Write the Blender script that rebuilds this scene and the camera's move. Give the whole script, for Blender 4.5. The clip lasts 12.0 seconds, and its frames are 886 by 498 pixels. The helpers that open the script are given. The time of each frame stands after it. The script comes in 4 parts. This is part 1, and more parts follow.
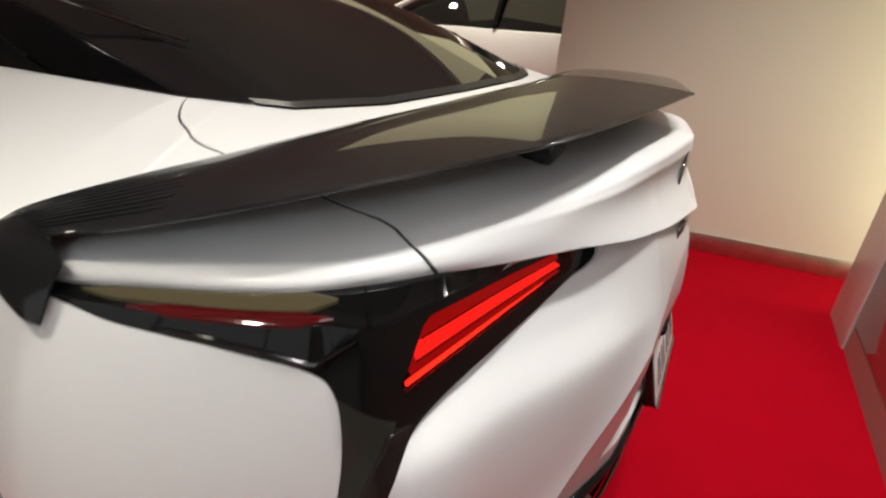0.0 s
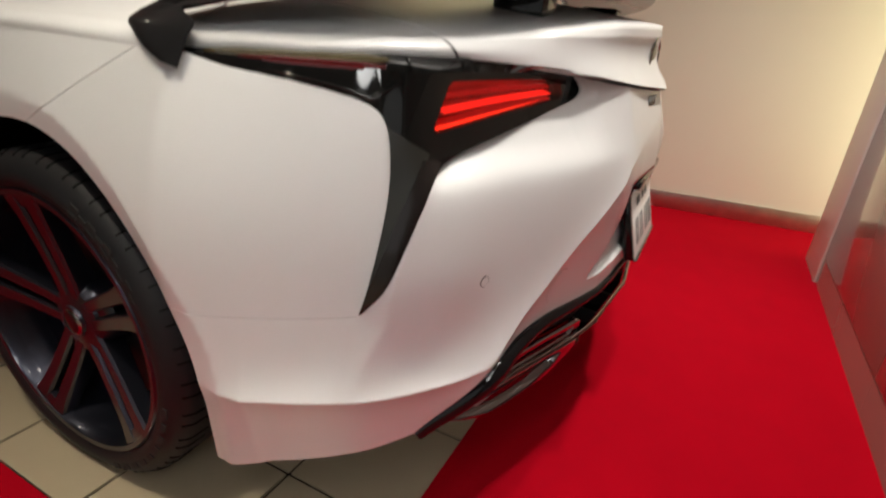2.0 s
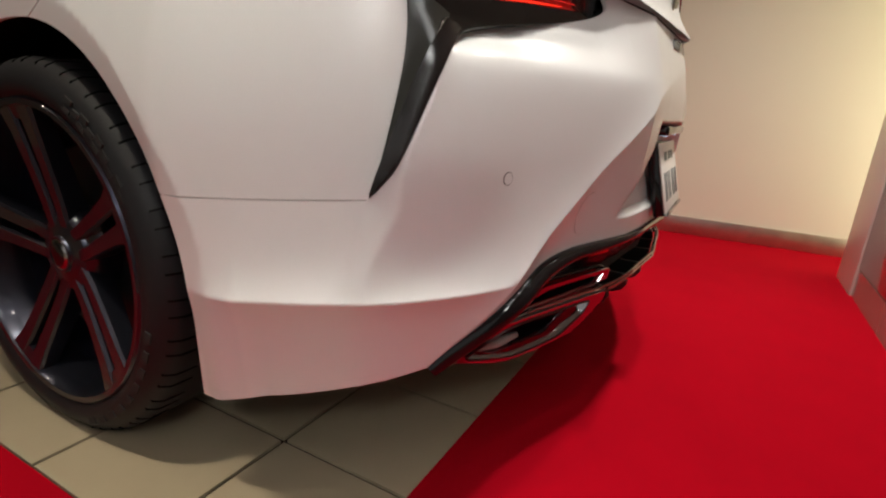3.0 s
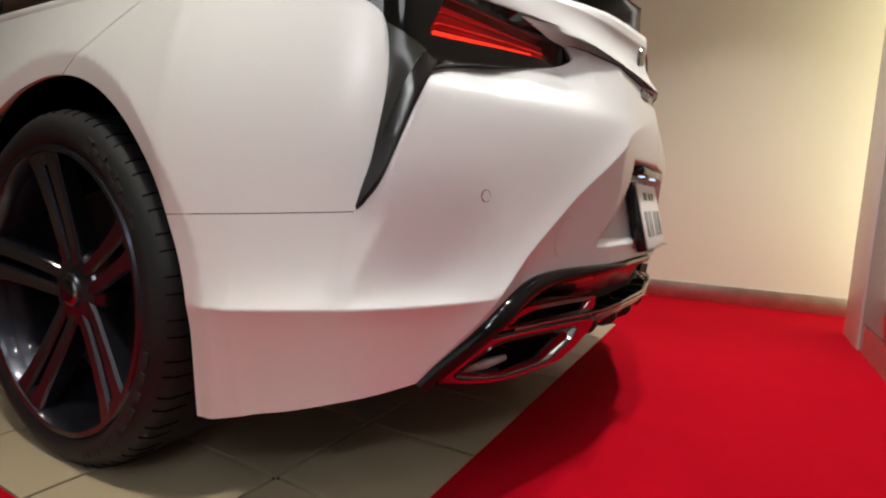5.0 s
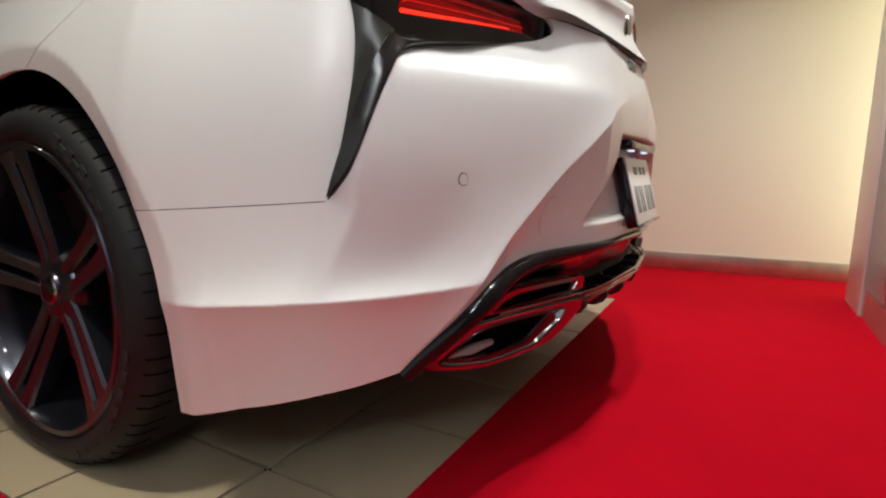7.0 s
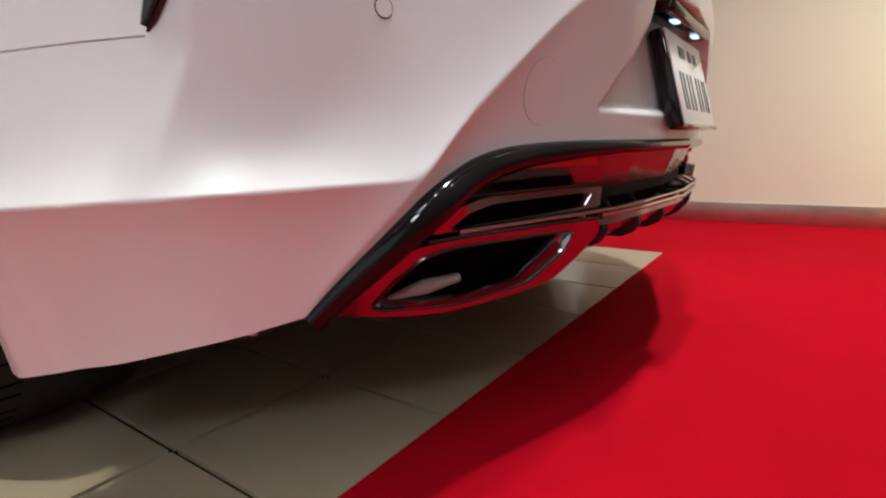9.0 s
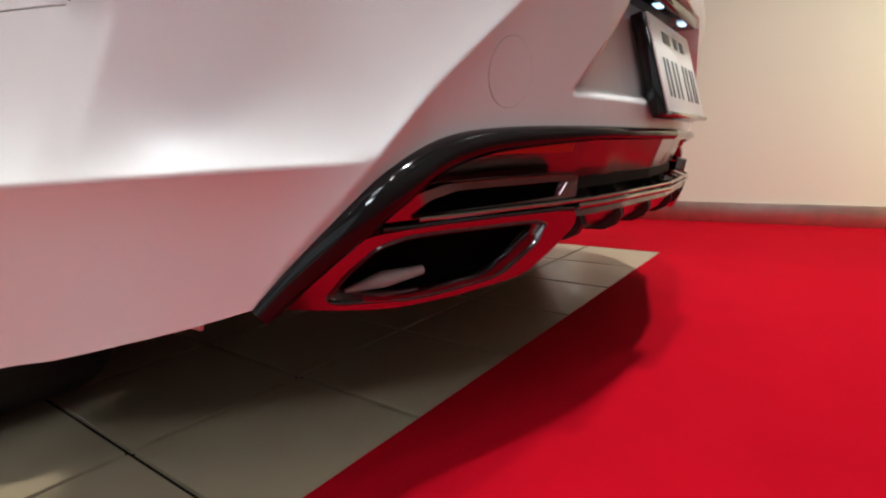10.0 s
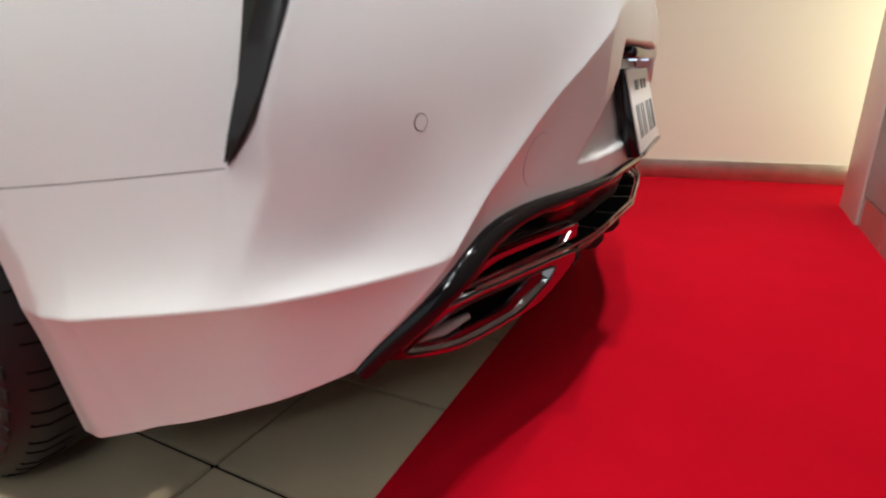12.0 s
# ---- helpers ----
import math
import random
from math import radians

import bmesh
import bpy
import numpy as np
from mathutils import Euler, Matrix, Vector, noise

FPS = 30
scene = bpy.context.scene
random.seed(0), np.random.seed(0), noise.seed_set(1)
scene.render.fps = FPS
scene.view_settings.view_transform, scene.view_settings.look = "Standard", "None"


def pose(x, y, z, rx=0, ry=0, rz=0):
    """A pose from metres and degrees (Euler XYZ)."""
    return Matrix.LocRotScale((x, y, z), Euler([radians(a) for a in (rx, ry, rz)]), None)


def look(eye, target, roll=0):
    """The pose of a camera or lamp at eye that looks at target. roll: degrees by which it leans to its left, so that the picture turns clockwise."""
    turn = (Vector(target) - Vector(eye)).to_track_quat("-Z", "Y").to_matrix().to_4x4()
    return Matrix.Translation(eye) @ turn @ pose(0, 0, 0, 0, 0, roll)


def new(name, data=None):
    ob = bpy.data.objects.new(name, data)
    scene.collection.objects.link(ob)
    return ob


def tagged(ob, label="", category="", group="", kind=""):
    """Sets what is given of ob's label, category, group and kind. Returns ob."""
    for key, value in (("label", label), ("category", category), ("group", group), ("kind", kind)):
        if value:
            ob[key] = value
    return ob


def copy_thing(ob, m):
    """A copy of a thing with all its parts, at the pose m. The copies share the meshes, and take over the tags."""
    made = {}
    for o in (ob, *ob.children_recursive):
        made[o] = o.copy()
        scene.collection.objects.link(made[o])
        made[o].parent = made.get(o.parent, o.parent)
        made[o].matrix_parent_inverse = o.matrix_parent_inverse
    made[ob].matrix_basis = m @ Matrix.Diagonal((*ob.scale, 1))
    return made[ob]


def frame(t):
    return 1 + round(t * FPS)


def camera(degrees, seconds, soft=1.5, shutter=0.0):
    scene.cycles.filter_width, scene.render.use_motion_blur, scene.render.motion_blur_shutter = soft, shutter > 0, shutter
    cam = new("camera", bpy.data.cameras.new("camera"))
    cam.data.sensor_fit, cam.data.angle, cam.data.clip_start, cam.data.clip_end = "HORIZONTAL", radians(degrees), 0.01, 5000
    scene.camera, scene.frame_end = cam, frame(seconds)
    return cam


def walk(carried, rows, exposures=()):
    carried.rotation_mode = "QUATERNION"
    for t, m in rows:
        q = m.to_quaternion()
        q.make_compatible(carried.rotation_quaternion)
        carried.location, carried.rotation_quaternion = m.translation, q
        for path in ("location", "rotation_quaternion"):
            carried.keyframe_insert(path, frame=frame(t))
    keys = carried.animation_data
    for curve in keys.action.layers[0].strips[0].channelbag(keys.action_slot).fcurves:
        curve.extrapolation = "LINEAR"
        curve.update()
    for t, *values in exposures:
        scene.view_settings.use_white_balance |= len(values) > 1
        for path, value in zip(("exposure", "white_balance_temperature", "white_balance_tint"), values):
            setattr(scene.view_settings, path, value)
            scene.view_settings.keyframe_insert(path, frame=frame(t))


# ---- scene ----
cam = camera(79.8, 12.0, soft=2.2, shutter=.5)
PATH = [
    (0, (0.526, -0.383, 1.204), (-0.260, 1.252, 0.362), 5.0),
    (0.5, (0.520, -0.473, 1.184), (-0.224, 1.162, 0.304), 5.4),
    (1, (0.561, -0.560, 1.168), (-0.172, 1.077, 0.282), 5.2),
    (1.5, (0.640, -0.651, 1.132), (-0.111, 0.990, 0.270), 5.0),
    (2, (0.664, -0.677, 0.977), (-0.130, 0.980, 0.188), 5.0),
    (2.5, (0.665, -0.673, 0.809), (-0.175, 1.011, 0.132), 5.0),
    (4.5, (0.746, -0.724, 0.588), (-0.217, 1.012, 0.343), 3.6),
    (5, (0.754, -0.723, 0.587), (-0.212, 1.015, 0.370), 3.1),
    (5.5, (0.758, -0.716, 0.589), (-0.215, 1.018, 0.368), 2.5),
    (6, (0.784, -0.704, 0.599), (-0.177, 1.033, 0.357), 1.9),
    (6.5, (0.791, -0.705, 0.610), (-0.168, 1.029, 0.338), 1.4),
    (8.3, (0.722, -0.474, 0.497), (-0.327, 1.184, 0.109), -0.1),
    (8.5, (0.733, -0.433, 0.475), (-0.332, 1.212, 0.075), -0.3),
    (9, (0.754, -0.358, 0.451), (-0.369, 1.249, 0.056), -1.0),
    (9.5, (0.768, -0.322, 0.427), (-0.381, 1.269, 0.041), -1.2),
    (10, (0.776, -0.302, 0.426), (-0.362, 1.298, 0.048), -1.2),
    (10.5, (0.777, -0.308, 0.431), (-0.330, 1.311, 0.038), -1.1),
    (11, (0.763, -0.335, 0.460), (-0.267, 1.319, 0.007), -1.1),
    (11.5, (0.730, -0.403, 0.539), (-0.208, 1.279, -0.002), -1.0),
    (12, (0.694, -0.477, 0.645), (-0.168, 1.205, -0.010), -1.1),
]
walk(cam, [(t, look(eye, target, roll)) for t, eye, target, roll in PATH],
     exposures=((0, -.03, 6500, 9), (1.5, .08, 6750, 9), (2.5, .06, 6900, 9), (4.5, .28, 6550, 7), (6.5, .28, 6500, 7), (8.5, .50, 6150, 6), (10.5, .56, 6150, 6), (12, .42, 6250, 6)))

# ---- world and lamps ----
world = bpy.data.worlds.new("world")
scene.world = world
world.use_nodes = True
world.node_tree.nodes["Background"].inputs["Color"].default_value = (.9, .88, .84, 1)
world.node_tree.nodes["Background"].inputs["Strength"].default_value = .05
scene.view_settings.exposure = 0.0

# x, y, watts, half spread: unseen ceiling downlights, several added as fill
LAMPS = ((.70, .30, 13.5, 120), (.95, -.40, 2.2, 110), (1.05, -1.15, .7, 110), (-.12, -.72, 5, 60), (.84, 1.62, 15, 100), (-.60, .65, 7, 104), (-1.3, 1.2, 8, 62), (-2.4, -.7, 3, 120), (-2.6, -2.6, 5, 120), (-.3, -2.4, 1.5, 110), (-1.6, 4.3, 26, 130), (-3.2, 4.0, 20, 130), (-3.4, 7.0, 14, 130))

# x, y, watts, half spread, aim: unseen fill spots, added to brighten the car
FILL_SPOTS = ((1.12, -1.30, 1.1, 64, (.48, .05, .50)), (1.85, -2.30, 2.6, 50, (.45, .10, .55)))


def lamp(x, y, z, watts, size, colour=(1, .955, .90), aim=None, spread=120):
    data = bpy.data.lights.new("overhead_lamp", "AREA")
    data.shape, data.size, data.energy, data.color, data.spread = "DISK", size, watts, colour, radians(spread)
    ob = new("overhead_lamp", data)
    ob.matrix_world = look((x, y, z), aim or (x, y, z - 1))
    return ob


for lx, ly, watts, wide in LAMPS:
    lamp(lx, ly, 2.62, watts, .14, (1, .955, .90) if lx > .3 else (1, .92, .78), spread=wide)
# Added fill: wide soft lamps out of view, aimed at the bumper.
for lx, ly, watts, wide, spot_aim in FILL_SPOTS:
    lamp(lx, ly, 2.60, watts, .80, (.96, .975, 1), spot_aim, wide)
cove = bpy.data.lights.new("cove_lamp", "AREA")
cove.shape, cove.size, cove.size_y, cove.energy, cove.color = "RECTANGLE", .25, 2.2, 13, (1, .9, .6)
new("cove_lamp", cove).matrix_world = look((1.85, 2.62, 1.2), (1.2, 3.0, 1.2))
# Soft fill from behind the camera, set in the added, unseen window.
window_lamp = bpy.data.lights.new("window_fill_lamp", "AREA")
window_lamp.shape, window_lamp.size, window_lamp.size_y, window_lamp.energy, window_lamp.color = "RECTANGLE", 5.4, 2.3, 4, (.97, .985, .985)
new("window_fill_lamp", window_lamp).matrix_world = look((.4, -4.42, 1.35), (.4, 0, 1.35))

# ---- materials ----
def material(name, colour, rough=.5, metal=0.0, coat=0.0, noise_scale=0.0, vary=.0, bump=0.0, bump_scale=200.0, emit=None, strength=0.0, spec=.5):
    m = bpy.data.materials.new(name)
    m.use_nodes = True
    t = m.node_tree
    b = t.nodes["Principled BSDF"]
    b.inputs["Base Color"].default_value = (*colour, 1)
    b.inputs["Roughness"].default_value = rough
    b.inputs["Metallic"].default_value = metal
    b.inputs["Coat Weight"].default_value = coat
    b.inputs["Coat Roughness"].default_value = .02
    b.inputs["Specular IOR Level"].default_value = spec
    where = t.nodes.new("ShaderNodeTexCoord")
    if vary:
        n = t.nodes.new("ShaderNodeTexNoise")
        n.inputs["Scale"].default_value, n.inputs["Detail"].default_value = noise_scale, 6
        t.links.new(where.outputs["Object"], n.inputs["Vector"])
        r = t.nodes.new("ShaderNodeMapRange")
        r.inputs["To Min"].default_value, r.inputs["To Max"].default_value = 1 - vary, 1 + vary
        t.links.new(n.outputs["Fac"], r.inputs["Value"])
        mix = t.nodes.new("ShaderNodeVectorMath")
        mix.operation = "SCALE"
        mix.inputs[0].default_value = colour
        t.links.new(r.outputs["Result"], mix.inputs["Scale"])
        t.links.new(mix.outputs["Vector"], b.inputs["Base Color"])
    if bump:
        n = t.nodes.new("ShaderNodeTexNoise")
        n.inputs["Scale"].default_value, n.inputs["Detail"].default_value = bump_scale, 4
        t.links.new(where.outputs["Object"], n.inputs["Vector"])
        k = t.nodes.new("ShaderNodeBump")
        k.inputs["Strength"].default_value, k.inputs["Distance"].default_value = bump, .002
        t.links.new(n.outputs["Fac"], k.inputs["Height"])
        t.links.new(k.outputs["Normal"], b.inputs["Normal"])
    if emit:
        b.inputs["Emission Color"].default_value = (*emit, 1)
        b.inputs["Emission Strength"].default_value = strength
    return m


PAINT = material("pearl_white_paint", (.74, .745, .75), .5, 0, .85, 900, .015, spec=.2)
PAINT.node_tree.nodes["Principled BSDF"].inputs["Coat Roughness"].default_value = .27
BLACK = material("gloss_black_plastic", (.006, .006, .007), .08, 0, .0, spec=.4)
LAMP_BLACK = material("black_lamp_housing", (.005, .005, .005), .06, spec=.45)
BEZEL_BLACK = material("satin_black_bezel", (.012, .010, .010), .22, spec=.6)
LEG_GREY = material("dark_grey_lamp_leg", (.022, .022, .019), .28, spec=.45)
# Near-black for holes and arches: the shade of their depth is in the colour.
RECESS_BLACK = material("recess_shade_black", (.0015, .0012, .0015), .9, spec=.05)
PLATE_LIGHT = material("plate_lamp_lens", (.8, .85, .9), .3, emit=(.55, .78, 1), strength=1.1)
DARK_CHROME = material("black_chrome", (.24, .21, .21), .24, 1, .2)
SMOKED_CHROME = material("smoked_chrome", (.09, .086, .086), .28, 1)
BLACK_CHROME = material("polished_black_chrome", (.34, .33, .34), .10, 1)
SATIN = material("satin_black_plastic", (.012, .012, .013), .4)
GROOVE = material("tread_groove_shade", (.0015, .0015, .0015), .9, spec=.1)
SEAM = material("shut_line_rubber", (.008, .008, .008), .8)
TYRE = material("tyre_rubber", (.008, .008, .0095), .55, 0, 0, 60, .2, .15, 300, spec=.3)
RIM = material("dark_wheel_metal", (.036, .038, .054), .30, .85, .5)
DISC = material("brake_disc_iron", (.02, .02, .022), .4, .6)
BARREL = material("black_barrel_paint", (.010, .010, .019), .4, spec=.2)
CHROME = material("dark_chrome", (.35, .34, .33), .15, 1)
STEEL = material("brushed_steel", (.54, .46, .41), .36, 1, 0, 14, .25)
GLASS = material("tinted_window_glass", (.010, .010, .010), .02, 0, 0)
RED_LENS = material("red_lamp_lens", (.75, .015, .016), .25, 0, .2)
DARK_RED = material("smoked_red_lens", (.065, .004, .005), .08, 0, .6)
# The olive is a reflection on the clear arm lens, put into its colour.
OLIVE_LENS = material("olive_reflection_lens", (.075, .062, .034), .07, 0, 1)
GLOW = material("lamp_light_guide", (.4, .01, .01), .3, emit=(1, .03, .02), strength=1.3)
GLOW_DIM = material("lamp_light_guide_dim", (.3, .01, .01), .3, emit=(1, .01, .012), strength=.32)
GLOW_HOT = material("lamp_light_line", (.6, .1, .05), .3, emit=(1, .06, .025), strength=1.8)
WALL = material("warm_white_wall", (.72, .69, .60), .6, 0, 0, 1.3, .03, .05, 120)
PANEL = material("lacquered_panel", (.23, .19, .165), .12, 0, .4, 2, .04)
FAR_WALL = material("unseen_beige_wall", (.50, .46, .40), .7, 0, 0, 1.3, .03)
TRIM_WHITE = material("white_panel_edge", (.72, .70, .68), .35, 0, 0, 3, .02)
CARPET = material("red_carpet", (.37, .0016, .010), .95, 0, 0, 7, .10, .5, 900, spec=.03)
TILE = material("beige_floor_tile", (.37, .302, .208), .24, 0, 0, 9, .06, .04, 60)
GROUT = material("dark_grout", (.008, .006, .004), .95, spec=.1)
CEIL = material("ceiling_paint", (.34, .325, .30), .8, 0, 0, 2, .02)
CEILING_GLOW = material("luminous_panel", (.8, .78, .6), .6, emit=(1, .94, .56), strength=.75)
PLATE = material("plate_white_metal", (.8, .8, .78), .35, 0, 0, 30, .03)
PLATE_INK = material("plate_ink", (.10, .13, .14), .5)
PALE = material("dull_steel", (.30, .29, .28), .4)


def carbon():
    m = material("carbon_fibre", (.02, .02, .022), .30, 0, .75, spec=.1)
    t = m.node_tree
    where = t.nodes.new("ShaderNodeTexCoord")
    w = t.nodes.new("ShaderNodeTexWave")
    w.wave_type, w.bands_direction = "BANDS", "DIAGONAL"
    w.inputs["Scale"].default_value = 260
    t.links.new(where.outputs["Object"], w.inputs["Vector"])
    c = t.nodes.new("ShaderNodeMix")
    c.data_type = "RGBA"
    c.inputs["A"].default_value, c.inputs["B"].default_value = (.009, .009, .010, 1), (.014, .014, .015, 1)
    t.links.new(w.outputs["Color"], c.inputs["Factor"])
    t.links.new(c.outputs["Result"], t.nodes["Principled BSDF"].inputs["Base Color"])
    return m


CARBON = carbon()


def cover():
    m = bpy.data.materials.new("clear_red_lens")
    m.use_nodes = True
    t = m.node_tree
    t.nodes.remove(t.nodes["Principled BSDF"])
    clear, gloss, mix, edge = (t.nodes.new(k) for k in ("ShaderNodeBsdfTransparent", "ShaderNodeBsdfGlossy", "ShaderNodeMixShader", "ShaderNodeFresnel"))
    clear.inputs["Color"].default_value = (.85, .38, .38, 1)
    gloss.inputs["Roughness"].default_value = .05
    edge.inputs["IOR"].default_value = 1.45
    t.links.new(edge.outputs["Fac"], mix.inputs["Fac"])
    t.links.new(clear.outputs["BSDF"], mix.inputs[1])
    t.links.new(gloss.outputs["BSDF"], mix.inputs[2])
    t.links.new(mix.outputs["Shader"], t.nodes["Material Output"].inputs["Surface"])
    return m


COVER = cover()


# Streaks of reflected lamp light are put into the bowl's emission by stretched noise.
def bowl():
    m = material("lamp_reflector_bowl", (.12, .010, .012), .25, emit=(1, .012, .014), strength=.2)
    t = m.node_tree
    where, stretch, n, r = (t.nodes.new(k) for k in ("ShaderNodeTexCoord", "ShaderNodeMapping", "ShaderNodeTexNoise", "ShaderNodeMapRange"))
    stretch.inputs["Rotation"].default_value = (radians(-5), 0, 0)
    stretch.inputs["Scale"].default_value = (5, 5, 110)
    n.inputs["Scale"].default_value, n.inputs["Detail"].default_value = 1.0, 3
    r.inputs["From Min"].default_value, r.inputs["From Max"].default_value = .38, .66
    r.inputs["To Min"].default_value, r.inputs["To Max"].default_value = .04, .30
    t.links.new(where.outputs["Object"], stretch.inputs["Vector"])
    t.links.new(stretch.outputs["Vector"], n.inputs["Vector"])
    t.links.new(n.outputs["Fac"], r.inputs["Value"])
    t.links.new(r.outputs["Result"], t.nodes["Principled BSDF"].inputs["Emission Strength"])
    return m


BOWL = bowl()


# ---- mesh helpers ----
def mesh_object(name, verts, faces, mat, normals=None, smooth=True):
    me = bpy.data.meshes.new(name)
    me.from_pydata([tuple(map(float, v)) for v in verts], [], [tuple(map(int, f)) for f in faces])
    me.materials.append(mat)
    if smooth:
        me.shade_smooth()
    if normals is not None:
        me.normals_split_custom_set_from_vertices([tuple(map(float, n)) for n in normals])
    me.update()
    return new(name, me)


def part(name, shape, mat, parent, label="", smooth=True):
    """Links a shape (verts, faces[, normals]) or a bmesh as one mesh under its thing."""
    if isinstance(shape, bmesh.types.BMesh):
        me = bpy.data.meshes.new(name)
        shape.to_mesh(me)
        shape.free()
        me.materials.append(mat)
        if smooth:
            me.shade_smooth()
            me.set_sharp_from_angle(angle=radians(38))
        ob = new(name, me)
    else:
        ob = mesh_object(name, shape[0], shape[1], mat, shape[2] if len(shape) > 2 else None, smooth)
        if len(shape) < 3 and smooth:
            ob.data.set_sharp_from_angle(angle=radians(38))
    if parent:
        ob.parent = parent
    if label:
        tagged(ob, label)
    return ob


def thing(name, label, category, where=(0, 0, 0), group="", kind=""):
    ob = new(name)
    ob.location = where
    ob.empty_display_size = .1
    return tagged(ob, label, category, group, kind)


def other_side(shape):
    v = np.array(shape[0], float)
    v[:, 1] = 2 * CAR_Y - v[:, 1]
    f = [tuple(reversed(q)) for q in shape[1]]
    if len(shape) > 2:
        n = np.array(shape[2], float)
        n[:, 1] *= -1
        return v, f, n
    return v, f


def joined(*shapes):
    v, f, n, k = [], [], [], 0
    for sh in shapes:
        v.append(np.array(sh[0], float))
        f += [tuple(i + k for i in q) for q in sh[1]]
        if len(sh) > 2:
            n.append(np.array(sh[2], float))
        k += len(sh[0])
    return (np.vstack(v), f, np.vstack(n)) if len(n) == len(shapes) else (np.vstack(v), f)


def both(shape):
    return joined(shape, other_side(shape))


def box(x0, x1, y0, y1, z0, z1, bevel=0.0, seg=2):
    bm = bmesh.new()
    bmesh.ops.create_cube(bm, size=1)
    for v in bm.verts:
        v.co = Vector(((x0 + x1) / 2 + v.co.x * (x1 - x0), (y0 + y1) / 2 + v.co.y * (y1 - y0), (z0 + z1) / 2 + v.co.z * (z1 - z0)))
    if bevel:
        bmesh.ops.bevel(bm, geom=bm.edges[:], offset=bevel, segments=seg, affect="EDGES", profile=.5)
    return bm


def loft(rows, closed=False, caps=False):
    """Quads through rows of equal length; closed: each row is a ring."""
    v = [tuple(p) for r in rows for p in r]
    n = len(rows[0])
    f = []
    for i in range(len(rows) - 1):
        for j in range(n if closed else n - 1):
            k = (j + 1) % n
            f.append((i * n + j, i * n + k, (i + 1) * n + k, (i + 1) * n + j))
    if caps:
        f.append(tuple(reversed(range(n))))
        f.append(tuple((len(rows) - 1) * n + j for j in range(n)))
    return np.array(v, float), f


def tube(path, radius, sides=8, flat=1.0):
    """A round bar along a path of 3D points."""
    p = np.array(path, float)
    rows = []
    for i in range(len(p)):
        d = p[min(i + 1, len(p) - 1)] - p[max(i - 1, 0)]
        d /= np.linalg.norm(d) + 1e-9
        up = np.array((0, 0, 1.0)) if abs(d[2]) < .9 else np.array((1.0, 0, 0))
        a = np.cross(d, up)
        a /= np.linalg.norm(a)
        b = np.cross(a, d)
        r = radius[i] if np.ndim(radius) else radius
        rows.append([p[i] + r * (math.cos(k * 2 * math.pi / sides) * a * flat + math.sin(k * 2 * math.pi / sides) * b) for k in range(sides)])
    return loft(rows, True, True)


def turned(profile, n=64, axis="y"):
    """A ring of revolution round the y axis from (radius, y) pairs."""
    rows = []
    for k in range(n + 1):
        a = 2 * math.pi * k / n
        rows.append([(r * math.cos(a), y, r * math.sin(a)) for r, y in profile])
    return loft(rows)
# ---- the car's skin: plan contour, profile and shoulder ----
CAR_Y = 0.765                      # the car's middle plane
AXLE = Vector((-0.405, 0.0, 0.352))
CONTOUR = ((-1.3, -.19), (-.8, -.212), (-.4, -.225), (-.10, -.226), (0, -.220), (.13, -.165), (.251, -.092),
           (.330, -.002), (.385, .085), (.440, .20), (.478, .298), (.510, .398), (.544, .56), (.566, .765))


def spline(points, n=40):
    p = np.array(points, float)
    p = np.vstack([2 * p[0] - p[1], p, 2 * p[-1] - p[-2]])
    rows = []
    for i in range(1, len(p) - 2):
        a, b, c, d = p[i - 1:i + 3]
        for t in np.arange(n) / n:
            rows.append(.5 * (2 * b + (c - a) * t + (2 * a - 5 * b + 4 * c - d) * t * t + (3 * b - a - 3 * c + d) * t ** 3))
    rows.append(p[-2])
    return np.array(rows)


PLAN = spline(CONTOUR)
ARC = np.r_[0, np.cumsum(np.hypot(*np.diff(PLAN, axis=0).T))]
ARC -= np.interp(-.4, PLAN[:200, 0], ARC[:200])
_d = np.gradient(PLAN, axis=0)
_d[-1] = (.04, 1)
_d /= np.hypot(*_d.T)[:, None]
OUT = np.c_[_d[:, 1], -_d[:, 0]]
S_END = float(ARC[-1])


def ramp(x, a, b):
    t = np.clip((x - a) / (b - a), 0, 1)
    return t * t * (3 - 2 * t)


def plan(s, d):
    """The place in plan at arc length s, d metres outside the contour."""
    x, y = np.interp(s, ARC, PLAN[:, 0]), np.interp(s, ARC, PLAN[:, 1])
    u, v = np.interp(s, ARC, OUT[:, 0]), np.interp(s, ARC, OUT[:, 1])
    return x + d * u, y + d * v


LEDGE_LINE = spline(((.30, .384), (.50, .394), (.68, .404), (.80, .409), (.90, .412), (1.05, .416)), 12)
DIAGONAL = spline(((.70, .13), (.80, .262), (.84, .314), (.88, .362), (.93, .417), (1.0, .486), (1.09, .562), (1.155, .611), (1.29, .694), (1.36, .735), (1.6, .80)), 12)


def ledge_z(s):
    return np.interp(s, LEDGE_LINE[:, 0], LEDGE_LINE[:, 1])


def diagonal_z(s):
    return np.interp(s, DIAGONAL[:, 0], DIAGONAL[:, 1])


def crease_z(s):
    a, b = ledge_z(s), diagonal_z(s)
    return (a + b) / 2 + np.sqrt(((a - b) / 2) ** 2 + .006 ** 2)


